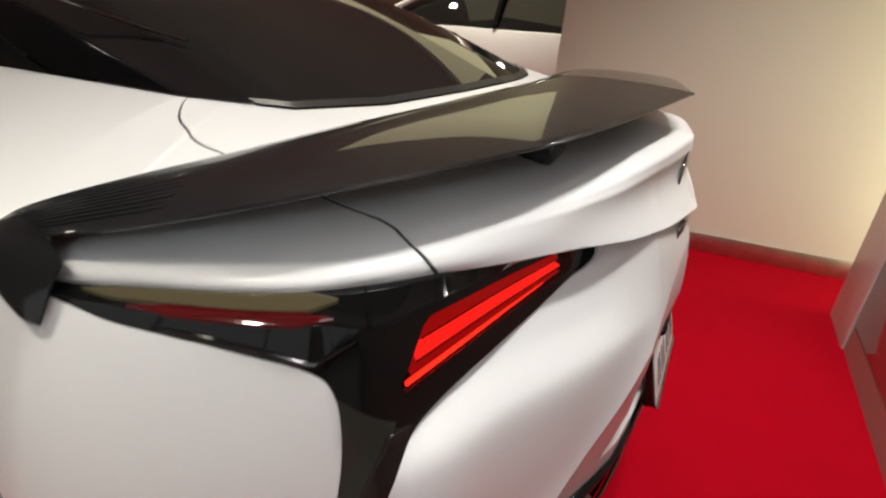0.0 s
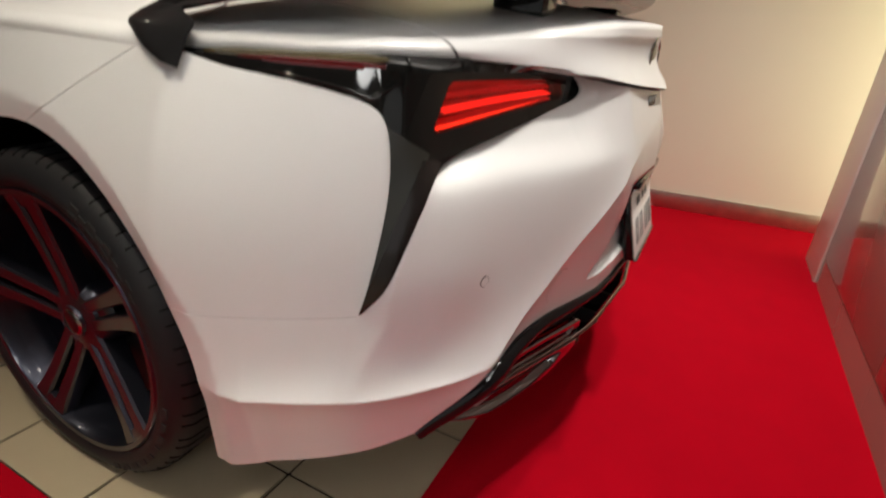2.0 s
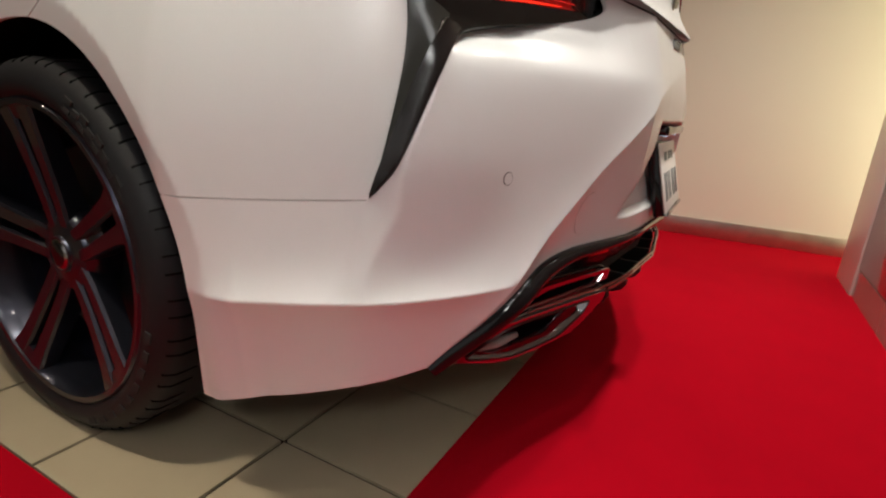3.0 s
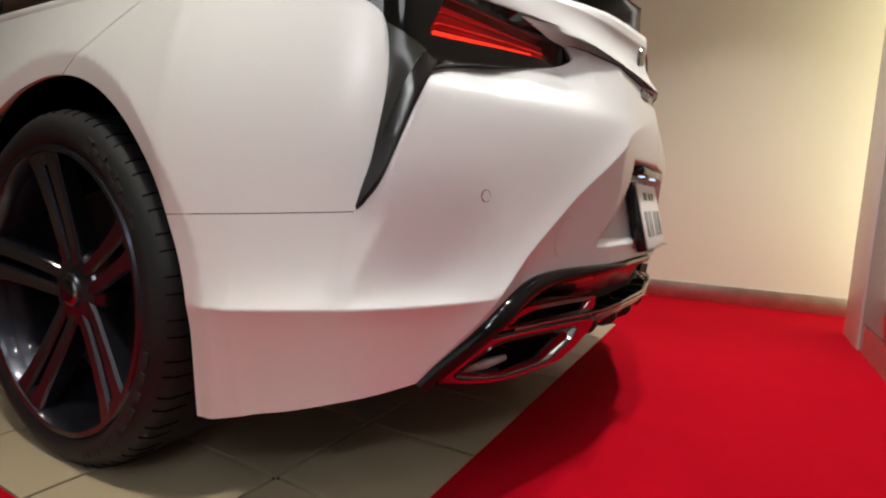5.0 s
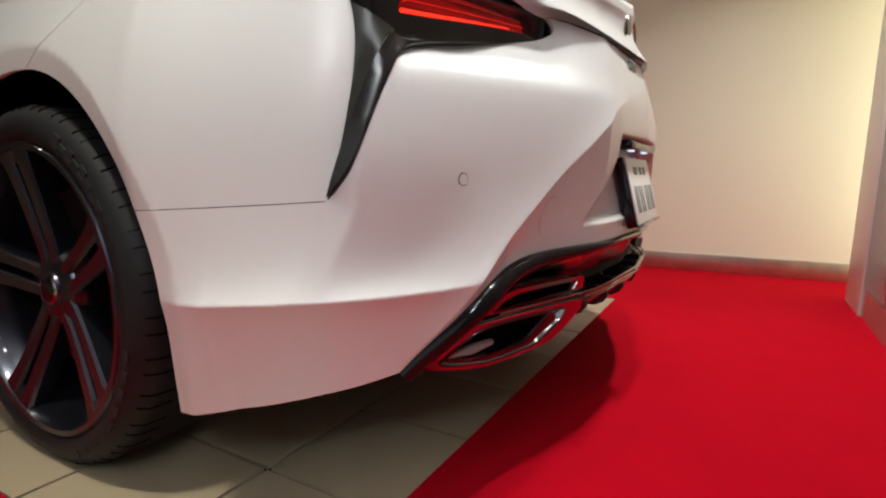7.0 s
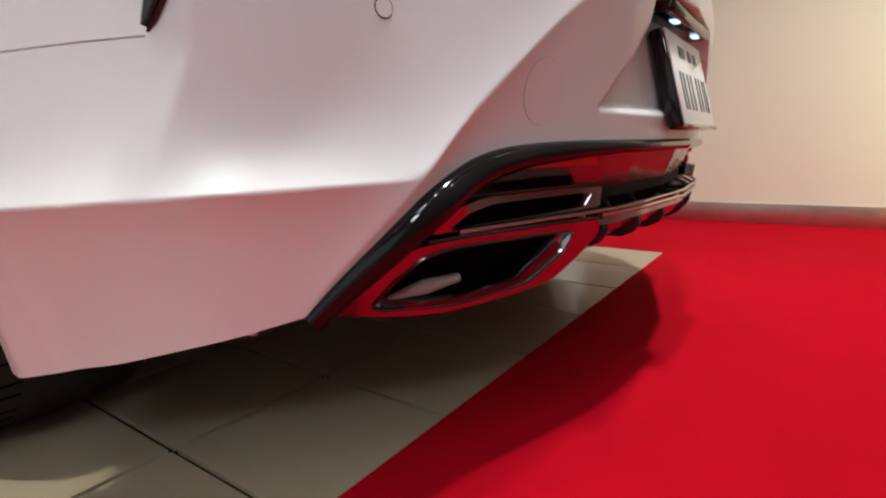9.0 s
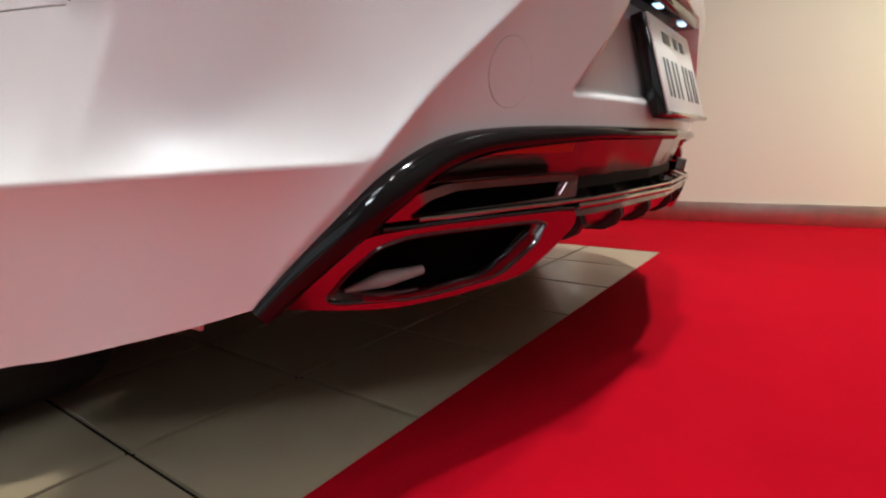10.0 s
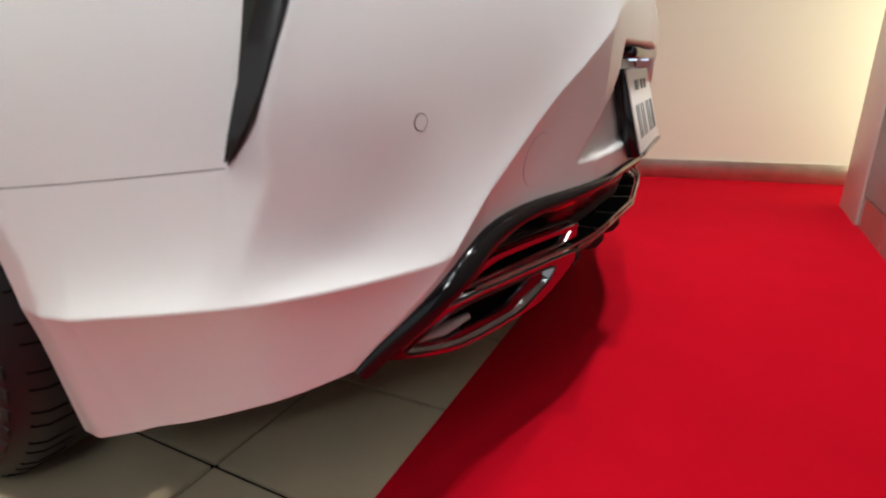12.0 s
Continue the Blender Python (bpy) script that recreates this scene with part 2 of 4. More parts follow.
def side_offset(s, z, notch=True):
    """How far the lower skin stands outside the contour."""
    k = np.interp(s, (.4, .75, 1.2, 1.4), (.75, .45, .45, .6))
    d = -k * np.maximum(z - .6, 0) ** 2
    zc = crease_z(s)
    flare = np.interp(s, (.42, .50, .80, .95, 1.1, 1.3, 1.45), (0, .029, .038, .036, .027, .019, 0))
    flare = flare - np.interp(s, (.85, .93, 1.0, 1.1, 1.2, 1.3), (0, .007, .015, .013, .007, 0)) * ramp(z, .31, .46)
    below = np.maximum(ledge_z(s) - z, 0)
    fold = ramp(s, .43, .53)
    drop = (np.interp(s, (.42, .80), (.40, .46)) * .05 * (1 - np.exp(-below / .05)) * fold + (.26 - .05 * (1 - fold)) * below) * (1 - ramp(s, .80, .98))
    right = np.maximum(diagonal_z(s) - z, 0)
    drop = drop + np.interp(s, (.76, .86, .95, 1.4), (.20, .30, .36, .08)) * .1 * (1 - np.exp(-right / .1)) + .04 * right
    over = z - zc
    d = d - .32 * np.maximum(.454 - arch_radius(s, z), 0)
    a = channel_s(z)
    w = channel_width(z)
    rise = np.clip((s - a) / w, 0, 1) if notch else ramp(s, a - .022, a + w + .004)
    step = .0325 * (1 - ramp(s, .80, .97)) * rise * (.42 + .58 * ramp(z, .44, .62))
    up = flare * np.exp(-np.maximum(over, 0) / np.interp(s, (.45, .56), (.045, .06)))
    swell = np.sqrt(((up - step) / 2) ** 2 + .007 ** 2) + (up + step) / 2 - .007
    d = d + np.where(over > 0, swell, np.sqrt(((flare - step) / 2) ** 2 + .007 ** 2) + (flare + step) / 2 - .007 - drop)
    # the shoulder that falls in under the lamp
    u = z - .757
    u = (u + np.sqrt(u * u + .014 ** 2)) / 2
    deep = np.interp(s, (.75, .79, .9, 1.16, 1.25, 1.36), (0, .075, .100, .100, .045, .006))
    d = d - notch * deep * (1 - np.exp(-np.interp(s, (.75, .80, .90, 1.0, 1.16, 1.25, 1.36), (0, 2.6, 2.0, 1.6, 1.15, .5, .1)) * u / (deep + 1e-6)))
    # the pocket of the number plate
    deep = np.interp(z, (.495, .66), (.014, .050)) * np.clip((s - pocket_s(z)) / .010, 0, 1) * np.clip((z - .493) / .008, 0, 1) * np.clip((.676 - z) / .008, 0, 1)
    return d - deep


def channel_s(z):
    return np.interp(z, (.42, .466, .545, .592, .615, .665, .737, .785, .83, .90), (.665, .666, .681, .6955, .701, .712, .735, .758, .80, .88))


def channel_width(z):
    return np.interp(z, (.40, .43, .47, .54, .58, .62, .68, .74), (.014, .014, .026, .042, .028, .024, .032, .034))


def pocket_s(z):
    return np.interp(z, (.494, .620, .68), (1.232, 1.360, 1.385))


def skin(s, z):
    x, y = plan(s, side_offset(s, z))
    return np.stack([x, y, np.broadcast_to(z, np.shape(x)) * 1.0], -1)


EDGE = ((-.95, .30, .36, .5, .7, .867, 1.15, 1.25, 1.4, 1.6),
        (-.072, -.072, -.092, -.090, -.085, -.084, -.064, -.052, -.043, -.030),
        (.908, .908, .910, .920, .927, .927, .915, .900, .884, .870))


def edge_z(s):
    return np.interp(s, EDGE[0], EDGE[2])


def top(s, w):
    """The shoulder, the boot lid and its lip: w runs from the lamp's upper edge (0) over the lip (0.4) to the window's foot (1)."""
    s, w = np.broadcast_arrays(np.asarray(s, float), np.asarray(w, float))
    de, ze = np.interp(s, EDGE[0], EDGE[1]), edge_z(s)
    dl = np.interp(s, (-.95, .3, .6, .9, 1.1, 1.6), (-.10, -.12, -.125, -.115, -.085, -.060))
    zl = np.interp(s, (-.95, .3, .6, .9, 1.1, 1.35, 1.6), (.945, .945, .950, .962, .980, 1.0, 1.008))
    bow = np.interp(s, (.9, 1.2, 1.4), (.014, -.008, -.024))
    q = np.clip(w / .4, 0, 1)
    x0, y0 = plan(s, de + (dl - de) * q + bow * np.sin(np.pi * q) - .012 * np.maximum(q - .8, 0) / .2)
    z0 = ze + (zl - ze) * q
    r = np.clip((w - .4) / .6, 0, 1)
    xi = np.interp(s, (-.95, .2, .6, .87, 1.2, 1.6), (-1.35, -.19, -.05, .02, .07, .09))
    yi = np.interp(s, (-.95, .2, .6, .87, 1.2, 1.6), (.12, .16, .25, .40, .60, .765))
    zi = np.interp(s, (-.95, .2, .6, .87, 1.2, 1.6), (1.02, 1.045, 1.036, 1.036, 1.046, 1.052))
    lift = 1 - (1 - r) ** 1.25
    return np.stack([x0 + (xi - x0) * r, y0 + (yi - y0) * r, z0 + (zi - z0) * lift], -1)

# ---- the room ----
PITCH = .307
CARPET_X, NEAR_Y, FAR_Y = .291, -PITCH, 6 * PITCH
floor = part("floor", box(-6, 3.2, -4.5, 9, -.06, -.004), GROUT, None, smooth=False)
tagged(floor, "sub-floor under carpet and beige tiles", "floor", kind="structure")
carpet = thing("carpet", "bright red needle-felt carpet round the tiled bay", "carpet", kind="structure")
part("carpet_near", box(-6, 3.2, -1.02, NEAR_Y, -.004, .005), CARPET, carpet, smooth=False)
part("carpet_side", box(CARPET_X, 3.2, NEAR_Y, FAR_Y, -.004, .005), CARPET, carpet, smooth=False)
part("carpet_far", box(-6, 3.2, FAR_Y, 9, -.004, .005), CARPET, carpet, smooth=False)

# Unseen beige floor, added so that less red bounces onto the car.
bounce_floor = part("floor_bounce", box(-6, 3.2, -4.5, -1.022, -.004, .004), TILE, None, smooth=False)
tagged(bounce_floor, "plain beige floor beyond the carpet, unseen, added for pale bounce", "floor", kind="structure")
WALL_Y, WALL_TURN = 2.86, 7.4
WALL_POSE = pose(.60, WALL_Y, 0, 0, 0, WALL_TURN)
wall_back = part("wall_back", box(-.97, 1.30, 0, .14, 0, 2.7), WALL, None, smooth=False)
wall_back.matrix_basis = WALL_POSE
tagged(wall_back, "smooth warm white display wall behind the car", "wall", kind="structure")
skirting = part("baseboard", box(-.97, 1.30, -.012, -.0005, .005, .110, .002), STEEL, None)
skirting.matrix_basis = WALL_POSE
tagged(skirting, "brushed steel skirting along the wall", "baseboard", kind="structure")

partition = thing("wall_partition", "lacquered brown partition with a white edge", "partition", kind="structure")
part("edge_panel", box(1.243, 1.40, 2.107, 2.443, 0, 2.7, .003), TRIM_WHITE, partition, "white painted edge panel")
PANEL_JOINTS = (-1.1, 0, 1.05, 2.105)
for a, b in zip(PANEL_JOINTS, PANEL_JOINTS[1:]):
    part("panel", box(1.25, 1.40, a + .002, b - .002, .130, 1.10, .002), PANEL, partition)
    part("panel", box(1.25, 1.40, a + .002, b - .002, 1.106, 2.7, .002), PANEL, partition)
    part("plinth", box(1.252, 1.40, a, b, 0, .125, .002), PANEL, partition, smooth=False)

# Unseen walls and ceiling close the room; their tone is set for bounce light.
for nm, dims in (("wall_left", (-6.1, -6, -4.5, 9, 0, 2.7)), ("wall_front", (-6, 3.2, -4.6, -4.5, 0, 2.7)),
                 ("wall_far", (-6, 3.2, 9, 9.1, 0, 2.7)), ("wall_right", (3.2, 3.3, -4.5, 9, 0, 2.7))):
    tagged(part(nm, box(*dims), FAR_WALL, None, smooth=False), "plain beige showroom wall, unseen, closes the room", "wall", kind="structure")
ceiling = part("ceiling", box(-6, 3.2, -4.5, 9, 2.7, 2.8), CEIL, None, smooth=False)
tagged(ceiling, "plain grey-beige showroom ceiling, unseen", "ceiling", kind="structure")

# Unseen glowing panel, added for the yellowish reflection in glass and wing.
glow_panel = thing("reflection_panel", "wide luminous yellowish ceiling panel, unseen, added for reflections", "ceiling light", (-1.75, 6.1, 2.7))
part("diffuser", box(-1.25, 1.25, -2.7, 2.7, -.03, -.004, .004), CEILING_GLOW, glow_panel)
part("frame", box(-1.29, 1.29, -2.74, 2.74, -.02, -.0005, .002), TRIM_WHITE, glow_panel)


def downlight(x, y):
    ob = thing("downlight", "round recessed ceiling downlight, unseen, added over a lamp", "ceiling light", (x, y, 2.7), "ceiling downlights")
    part("ring", turned(((.075, .0), (.095, .0), (.095, -.006), (.08, -.012), (.075, 0)), 32), CEIL, ob).matrix_basis = pose(0, 0, 0, 90)
    return ob


# Unseen rings over every lamp, the added fill spots included.
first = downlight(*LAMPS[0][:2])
for lx, ly, *rest in LAMPS[1:] + FILL_SPOTS:
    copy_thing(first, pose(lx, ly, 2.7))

# ---- the car's panels, cut from the skin ----
from mathutils.geometry import delaunay_2d_cdt


def inside(poly, x, y):
    p = np.array(poly, float)
    hit_count = np.zeros(np.shape(x), bool)
    for (ax, ay), (bx, by) in zip(p, np.roll(p, -1, 0)):
        cross = (ay > y) != (by > y)
        hit_count ^= cross & (x < (bx - ax) * (y - ay) / (by - ay + 1e-12) + ax)
    return hit_count


def dense(line, step=.012):
    out = []
    for a, b in zip(line, line[1:]):
        n = max(1, int(math.hypot(b[0] - a[0], b[1] - a[1]) / step))
        out += [(a[0] + (b[0] - a[0]) * i / n, a[1] + (b[1] - a[1]) * i / n) for i in range(n)]
    return out + [tuple(line[-1])]


def smooth_line(line, n=6):
    return [tuple(p) for p in spline(line, n)]


def strip(line, half):
    """The closed outline of a thin band along a line."""
    p = np.array(line, float)
    d = np.gradient(p, axis=0)
    d /= np.hypot(*d.T)[:, None] + 1e-9
    n = np.c_[-d[:, 1], d[:, 0]] * half
    return [tuple(q) for q in np.vstack([p + n, (p - n)[::-1]])]


def cut(surface, lines, loops, s0, s1, t0, t1, ds, dt):
    """Triangulates a stretch of a surface in its own two coordinates, with the lines and loops as edges."""
    pts, edges = [], []
    for line in lines + [lp + [lp[0]] for lp in loops]:
        k = len(pts)
        q = dense(line, ds)
        pts += q
        edges += [(k + i, k + i + 1) for i in range(len(q) - 1)]
    hard = np.array(pts)
    a, b = np.meshgrid(np.linspace(s0, s1, int((s1 - s0) / ds) + 1), np.linspace(t0, t1, int((t1 - t0) / dt) + 1))
    grid = np.c_[a.ravel(), b.ravel()]
    keep = np.ones(len(grid), bool)
    for i in range(0, len(grid), 400):
        g = grid[i:i + 400]
        near = (((g[:, None] - hard[None]) / (ds, dt)) ** 2).sum(-1).min(1)
        keep[i:i + 400] = near > .2
    pts += [tuple(g) for g in grid[keep]]
    v, e, f, *_ = delaunay_2d_cdt([Vector(p) for p in pts], edges, [], 0, 1e-6)
    uv = np.array([tuple(p) for p in v])
    tri = np.array([tuple(q) for q in f if len(q) == 3])
    p0, p1, p2 = uv[tri[:, 0]], uv[tri[:, 1]], uv[tri[:, 2]]
    area = (p1[:, 0] - p0[:, 0]) * (p2[:, 1] - p0[:, 1]) - (p1[:, 1] - p0[:, 1]) * (p2[:, 0] - p0[:, 0])
    tri[area < 0] = tri[area < 0][:, ::-1]
    tri = tri[np.abs(area) > 1e-9]
    xyz = surface(uv[:, 0], uv[:, 1])
    h = .0035
    du = surface(np.minimum(uv[:, 0] + h, s1), uv[:, 1]) - surface(np.maximum(uv[:, 0] - h, s0), uv[:, 1])
    dv = surface(uv[:, 0], uv[:, 1] + h) - surface(uv[:, 0], uv[:, 1] - h)
    nrm = np.cross(du, dv)
    nrm /= np.linalg.norm(nrm, axis=1)[:, None] + 1e-12
    return uv, tri, xyz, nrm


def sheet(cutting, choose, lift=0.0, rim=.010):
    """A panel from the chosen triangles, with its edges turned in by rim."""
    uv, tri, xyz, nrm = cutting
    mid = uv[tri].mean(1)
    t = tri[choose(mid[:, 0], mid[:, 1])]
    ids = np.unique(t)
    back = -np.ones(len(uv), int)
    back[ids] = np.arange(len(ids))
    t = back[t]
    out = lift(uv[ids, 0], uv[ids, 1])[:, None] if callable(lift) else lift
    v, n = list(xyz[ids] + out * nrm[ids]), list(nrm[ids])
    if callable(lift):
        h = .002
        slope = (lift(uv[ids, 0], uv[ids, 1] + h) - lift(uv[ids, 0], uv[ids, 1] - h)) / (2 * h)
        along = (lift(uv[ids, 0] + h, uv[ids, 1]) - lift(uv[ids, 0] - h, uv[ids, 1])) / (2 * h)
        n = [k - np.array((0, 0, g)) - a * np.array((-k[1], k[0], 0)) for k, g, a in zip(n, slope, along)]
        n = [k / np.linalg.norm(k) for k in n]
    faces = [tuple(q) for q in t]
    if rim:
        seen = {}
        for q in faces:
            for i, j in ((q[0], q[1]), (q[1], q[2]), (q[2], q[0])):
                seen[(i, j)] = 1
        base_n = [np.array(k) for k in n]
        base_v = [np.array(k) for k in v]
        for (i, j) in list(seen):
            if (j, i) not in seen and not (abs(base_v[i][1] - CAR_Y) < 1e-4 and abs(base_v[j][1] - CAR_Y) < 1e-4):
                side = np.cross(base_v[j] - base_v[i], base_n[i])
                side /= np.linalg.norm(side) + 1e-9
                k = len(v)
                v += [base_v[i], base_v[j], base_v[j] - rim * base_n[j], base_v[i] - rim * base_n[i]]
                ni, nj = base_n[i] * .5 + side, base_n[j] * .5 + side
                n += [ni / (np.linalg.norm(ni) + 1e-9), nj / (np.linalg.norm(nj) + 1e-9), side, side]
                faces.append((k + 1, k, k + 3, k + 2))
    return np.array(v), faces, np.array(n)


LAMP = smooth_line([(.405, .910), (.44, .905), (.49, .896), (.575, .887), (.655, .874), (.697, .862), (.719, .842), (.7265, .80), (.7235, .74),
                    (.710, .665), (.694, .592), (.6825, .552)], 4) + \
    smooth_line([(.690, .560), (.716, .602), (.746, .676), (.768, .728), (.788, .762), (.812, .783), (.87, .797), (.96, .812), (1.08, .832), (1.16, .849), (1.203, .868), (1.212, .886), (1.20, .908)], 4)
LAMP_TOP = .9085
LAMP_LOOP = LAMP[:-1] + [(1.20, LAMP_TOP), (.405, LAMP_TOP + .002)]
TRIM_TOP = smooth_line([(.804, .264), (.847, .311), (.896, .362), (.933, .394), (.973, .417), (1.03, .437), (1.10, .446), (1.21, .449), (1.40, .449), (S_END, .449)], 4)
BOTTOM = [(-.95, .160), (.30, .168), (.405, .187), (.57, .214), (.67, .237), (.74, .250), (.804, .264)]
SEAM_LOW = [(.34, .525), (.40, .530), (.53, .5385), (.68, .549)]
SEAM_BACK = smooth_line([(.0, .745), (.035, .766), (.108, .803), (.2, .855), (.306, .914)], 4)
SEAM_LOW_BAND, SEAM_BACK_BAND = strip(SEAM_LOW, .0008), strip(SEAM_BACK, .0013)
ARCH_R, ARCH_X = .413, -.399


def arch_slope(dz):
    """How far the arch's edge has run in at dz below the axle."""
    return .10 * (np.sqrt(dz * dz + .03 ** 2) - .03)


ARCH_FOOT = [(float(np.interp(ARCH_X + ARCH_R - arch_slope(d), PLAN[:, 0], ARC)), AXLE.z - d) for d in np.linspace(.20, .008, 18)]
ARCH = ARCH_FOOT + [(float(np.interp(ARCH_X + ARCH_R * math.cos(a), PLAN[:, 0], ARC)), AXLE.z + ARCH_R * math.sin(a)) for a in np.linspace(0, math.pi, 64)]
CHANNEL = [(float(channel_s(z)), z) for z in np.arange(.41, .545, .012)]
CHANNEL_OUT = [(float(channel_s(z) + channel_width(z)), z) for z in np.arange(.41, .775, .012)]
POCKET = [(float(pocket_s(z)), z) for z in np.linspace(.493, .676, 12)]
POCKET_IN = [(float(pocket_s(z)) + .010, z) for z in np.linspace(.501, .668, 12)]
FOLDS = [[(.74, z), (1.40, z)] for z in (.745, .751, .757, .763, .769)] + [POCKET, POCKET_IN] + [[(float(pocket_s(z)), z), (S_END, z)] for z in (.493, .501, .668, .676)]
CREASE = [(s, float(ledge_z(s))) for s in np.arange(.44, .99, .01)]
DIAG = [(s, float(diagonal_z(s))) for s in np.arange(.80, 1.45, .01)]


def beside(line, gap):
    """The line moved sideways by gap."""
    p = np.array(line, float)
    t = np.gradient(p, axis=0)
    t /= np.hypot(*t.T)[:, None] + 1e-9
    return [tuple(q) for q in p + gap * np.c_[-t[:, 1], t[:, 0]]]


FOLDS += [DIAG, beside(DIAG, .0035), beside(DIAG, -.0035), beside(DIAG, -.010), beside(CREASE[:-8], .0035), beside(CREASE[:-8], -.0035), beside(CREASE[:-8], .010), beside(CREASE[:-8], -.010), beside(CHANNEL_OUT, .006), beside(CHANNEL_OUT, -.006), beside(CHANNEL, .005), beside(CHANNEL, -.005),
          beside(POCKET, .005), beside(POCKET_IN, -.005)]


def arch_radius(s, z):
    x = np.interp(s, ARC, PLAN[:, 0]) - ARCH_X
    return np.where(z < AXLE.z, np.abs(x) + arch_slope(np.maximum(AXLE.z - z, 0)), np.hypot(x, z - AXLE.z))


def skin_top(s):
    return np.where(np.asarray(s) < .375, edge_z(s) + .0005, np.minimum(LAMP_TOP, edge_z(s) - .004))


TOPLINE = [(float(s), float(skin_top(s))) for s in np.arange(-.90, S_END, .02)] + [(S_END, float(skin_top(S_END)))]
side = cut(skin, [TRIM_TOP, BOTTOM, ARCH, CREASE, TOPLINE, CHANNEL, CHANNEL_OUT] + FOLDS, [LAMP_LOOP, SEAM_LOW_BAND, SEAM_BACK_BAND], -.90, S_END, .165, .925, .010, .010)


def painted(s, z):
    bottom = np.interp(s, [p[0] for p in BOTTOM], [p[1] for p in BOTTOM])
    trim = np.interp(s, [p[0] for p in TRIM_TOP], [p[1] for p in TRIM_TOP])
    floor_z = np.where(s > .804, trim, bottom)
    return (z > floor_z) & (z < skin_top(s)) & (arch_radius(s, z) > ARCH_R) & ~inside(LAMP_LOOP, s, z) & ~inside(SEAM_LOW_BAND, s, z) & ~inside(SEAM_BACK_BAND, s, z)


def is_front(s, z):
    line = np.interp(z, [p[1] for p in SEAM_BACK], [p[0] for p in SEAM_BACK])
    return (s < line) | ((s < .3) & (arch_radius(s, z) < .43) & (s < .035)) | (s < 0)


def is_fender(s, z):
    line = np.interp(s, [p[0] for p in SEAM_LOW], [p[1] for p in SEAM_LOW])
    return ~is_front(s, z) & (z > line) & (s < np.interp(z, (.55, .74, .92), (.684, .729, .729)))


car = thing("car", "pearl white sports coupe with carbon wing and dark wheels", "car", (0, 0, 0))
liner_s, liner_z = np.arange(-.88, S_END + .01, .05), np.linspace(.36, .88, 12)
SHELL = []
for s in liner_s:
    x, y = plan(min(s, S_END), side_offset(s, liner_z) - .035)
    SHELL.append([(a, b, c) for a, b, c in zip(x, y, liner_z)])
liner = loft(SHELL)
keep = [q for q in liner[1] if all(math.hypot(liner[0][i][0] - AXLE.x, liner[0][i][2] - AXLE.z) > .41 for i in q)]
part("inner_shell", both((liner[0], keep)), SEAM, car)

for pick, nm in ((is_front, "quarter_panel"), (is_fender, "rear_side_panel")):
    sh = sheet(side, lambda s, z, pick=pick: painted(s, z) & pick(s, z))
    part(nm, sh, PAINT, car)
    part(nm, other_side(sh), PAINT, car)
bumper = sheet(side, lambda s, z: painted(s, z) & ~is_front(s, z) & ~is_fender(s, z))
bumper = part("rear_bumper", both(bumper), PAINT, car, "pearl white rear bumper with a sharp crease")

# shoulder, boot lid and lip
LID = smooth_line([(.866, -.01), (.858, .10), (.841, .336), (.82, .436), (.707, .561), (.539, .693), (.417, .76), (.314, .841), (.255, .93), (.222, 1.0)], 5)
LID_BAND = strip(LID, .0036)
upper = cut(top, [[(-.9, .4), (S_END, .4)]], [LID_BAND], -.90, S_END, 0, 1, .016, .03)


def in_lid(s, w):
    return s > np.interp(w, [p[1] for p in LID], [p[0] for p in LID])


shoulder = sheet(upper, lambda s, w: ~in_lid(s, w) & ~inside(LID_BAND, s, w))
part("shoulder_panel", shoulder, PAINT, car)
part("shoulder_panel", other_side(shoulder), PAINT, car)
lid = part("boot_lid", both(sheet(upper, lambda s, w: in_lid(s, w) & ~inside(LID_BAND, s, w))), PAINT, car, "pearl white boot lid with a ducktail lip")
gap = sheet(upper, lambda s, w: inside(LID_BAND, s, w), -.002, 0)
part('shut_line', gap, SEAM, car)
part('shut_line', other_side(gap), SEAM, car)
back = top(np.arange(.2, .92, .03)[:, None], np.linspace(0, 1, 16)[None])
back[..., 2] -= .012
for sh in (loft([list(r) for r in back]), other_side(loft([list(r) for r in back]))):
    part("shut_gap", sh, SEAM, car)

# ---- tail lamps ----
LENS = [(.793, .834), (.798, .827), (.97, .8445), (1.145, .858), (1.157, .866), (1.155, .888), (1.145, .894), (.99, .897), (.838, .897), (.826, .890)]


FACE_A, FACE_B = np.array((.308, .0)), np.array((.397, .344))


def lamp_offset(s, z):
    """The lamp's skin: the car's own on the arm, a flat face round the lens."""
    px, py = np.interp(s, ARC, PLAN[:, 0]), np.interp(s, ARC, PLAN[:, 1])
    nx, ny = np.interp(s, ARC, OUT[:, 0]), np.interp(s, ARC, OUT[:, 1])
    ux, uy = FACE_B - FACE_A
    flat = ((FACE_A[0] - px) * uy - (FACE_A[1] - py) * ux) / (nx * uy - ny * ux) - .2 * (z - .827)
    b = ramp(s, .71, .795) * ramp(z, .72, .80)
    return side_offset(s, z, False) * (1 - b) + flat * b


def lamp_skin(s, z):
    x, y = plan(s, lamp_offset(s, z))
    return np.stack([x, y, np.broadcast_to(z, np.shape(x)) * 1.0], -1)


def on_lamp(s, z, lift=0.0):
    return np.r_[np.array(plan(s, float(lamp_offset(np.array(s), np.array(z))) + lift)), z]


LEG_TOP = [(.70, .848), (.785, .800)]


def in_leg(s, z):
    return (z < np.interp(s, *zip(*LEG_TOP))) & (s < .785)


lamp_cut = cut(lamp_skin, [LEG_TOP], [LAMP_LOOP, LENS], .38, 1.23, .53, .93, .010, .010)



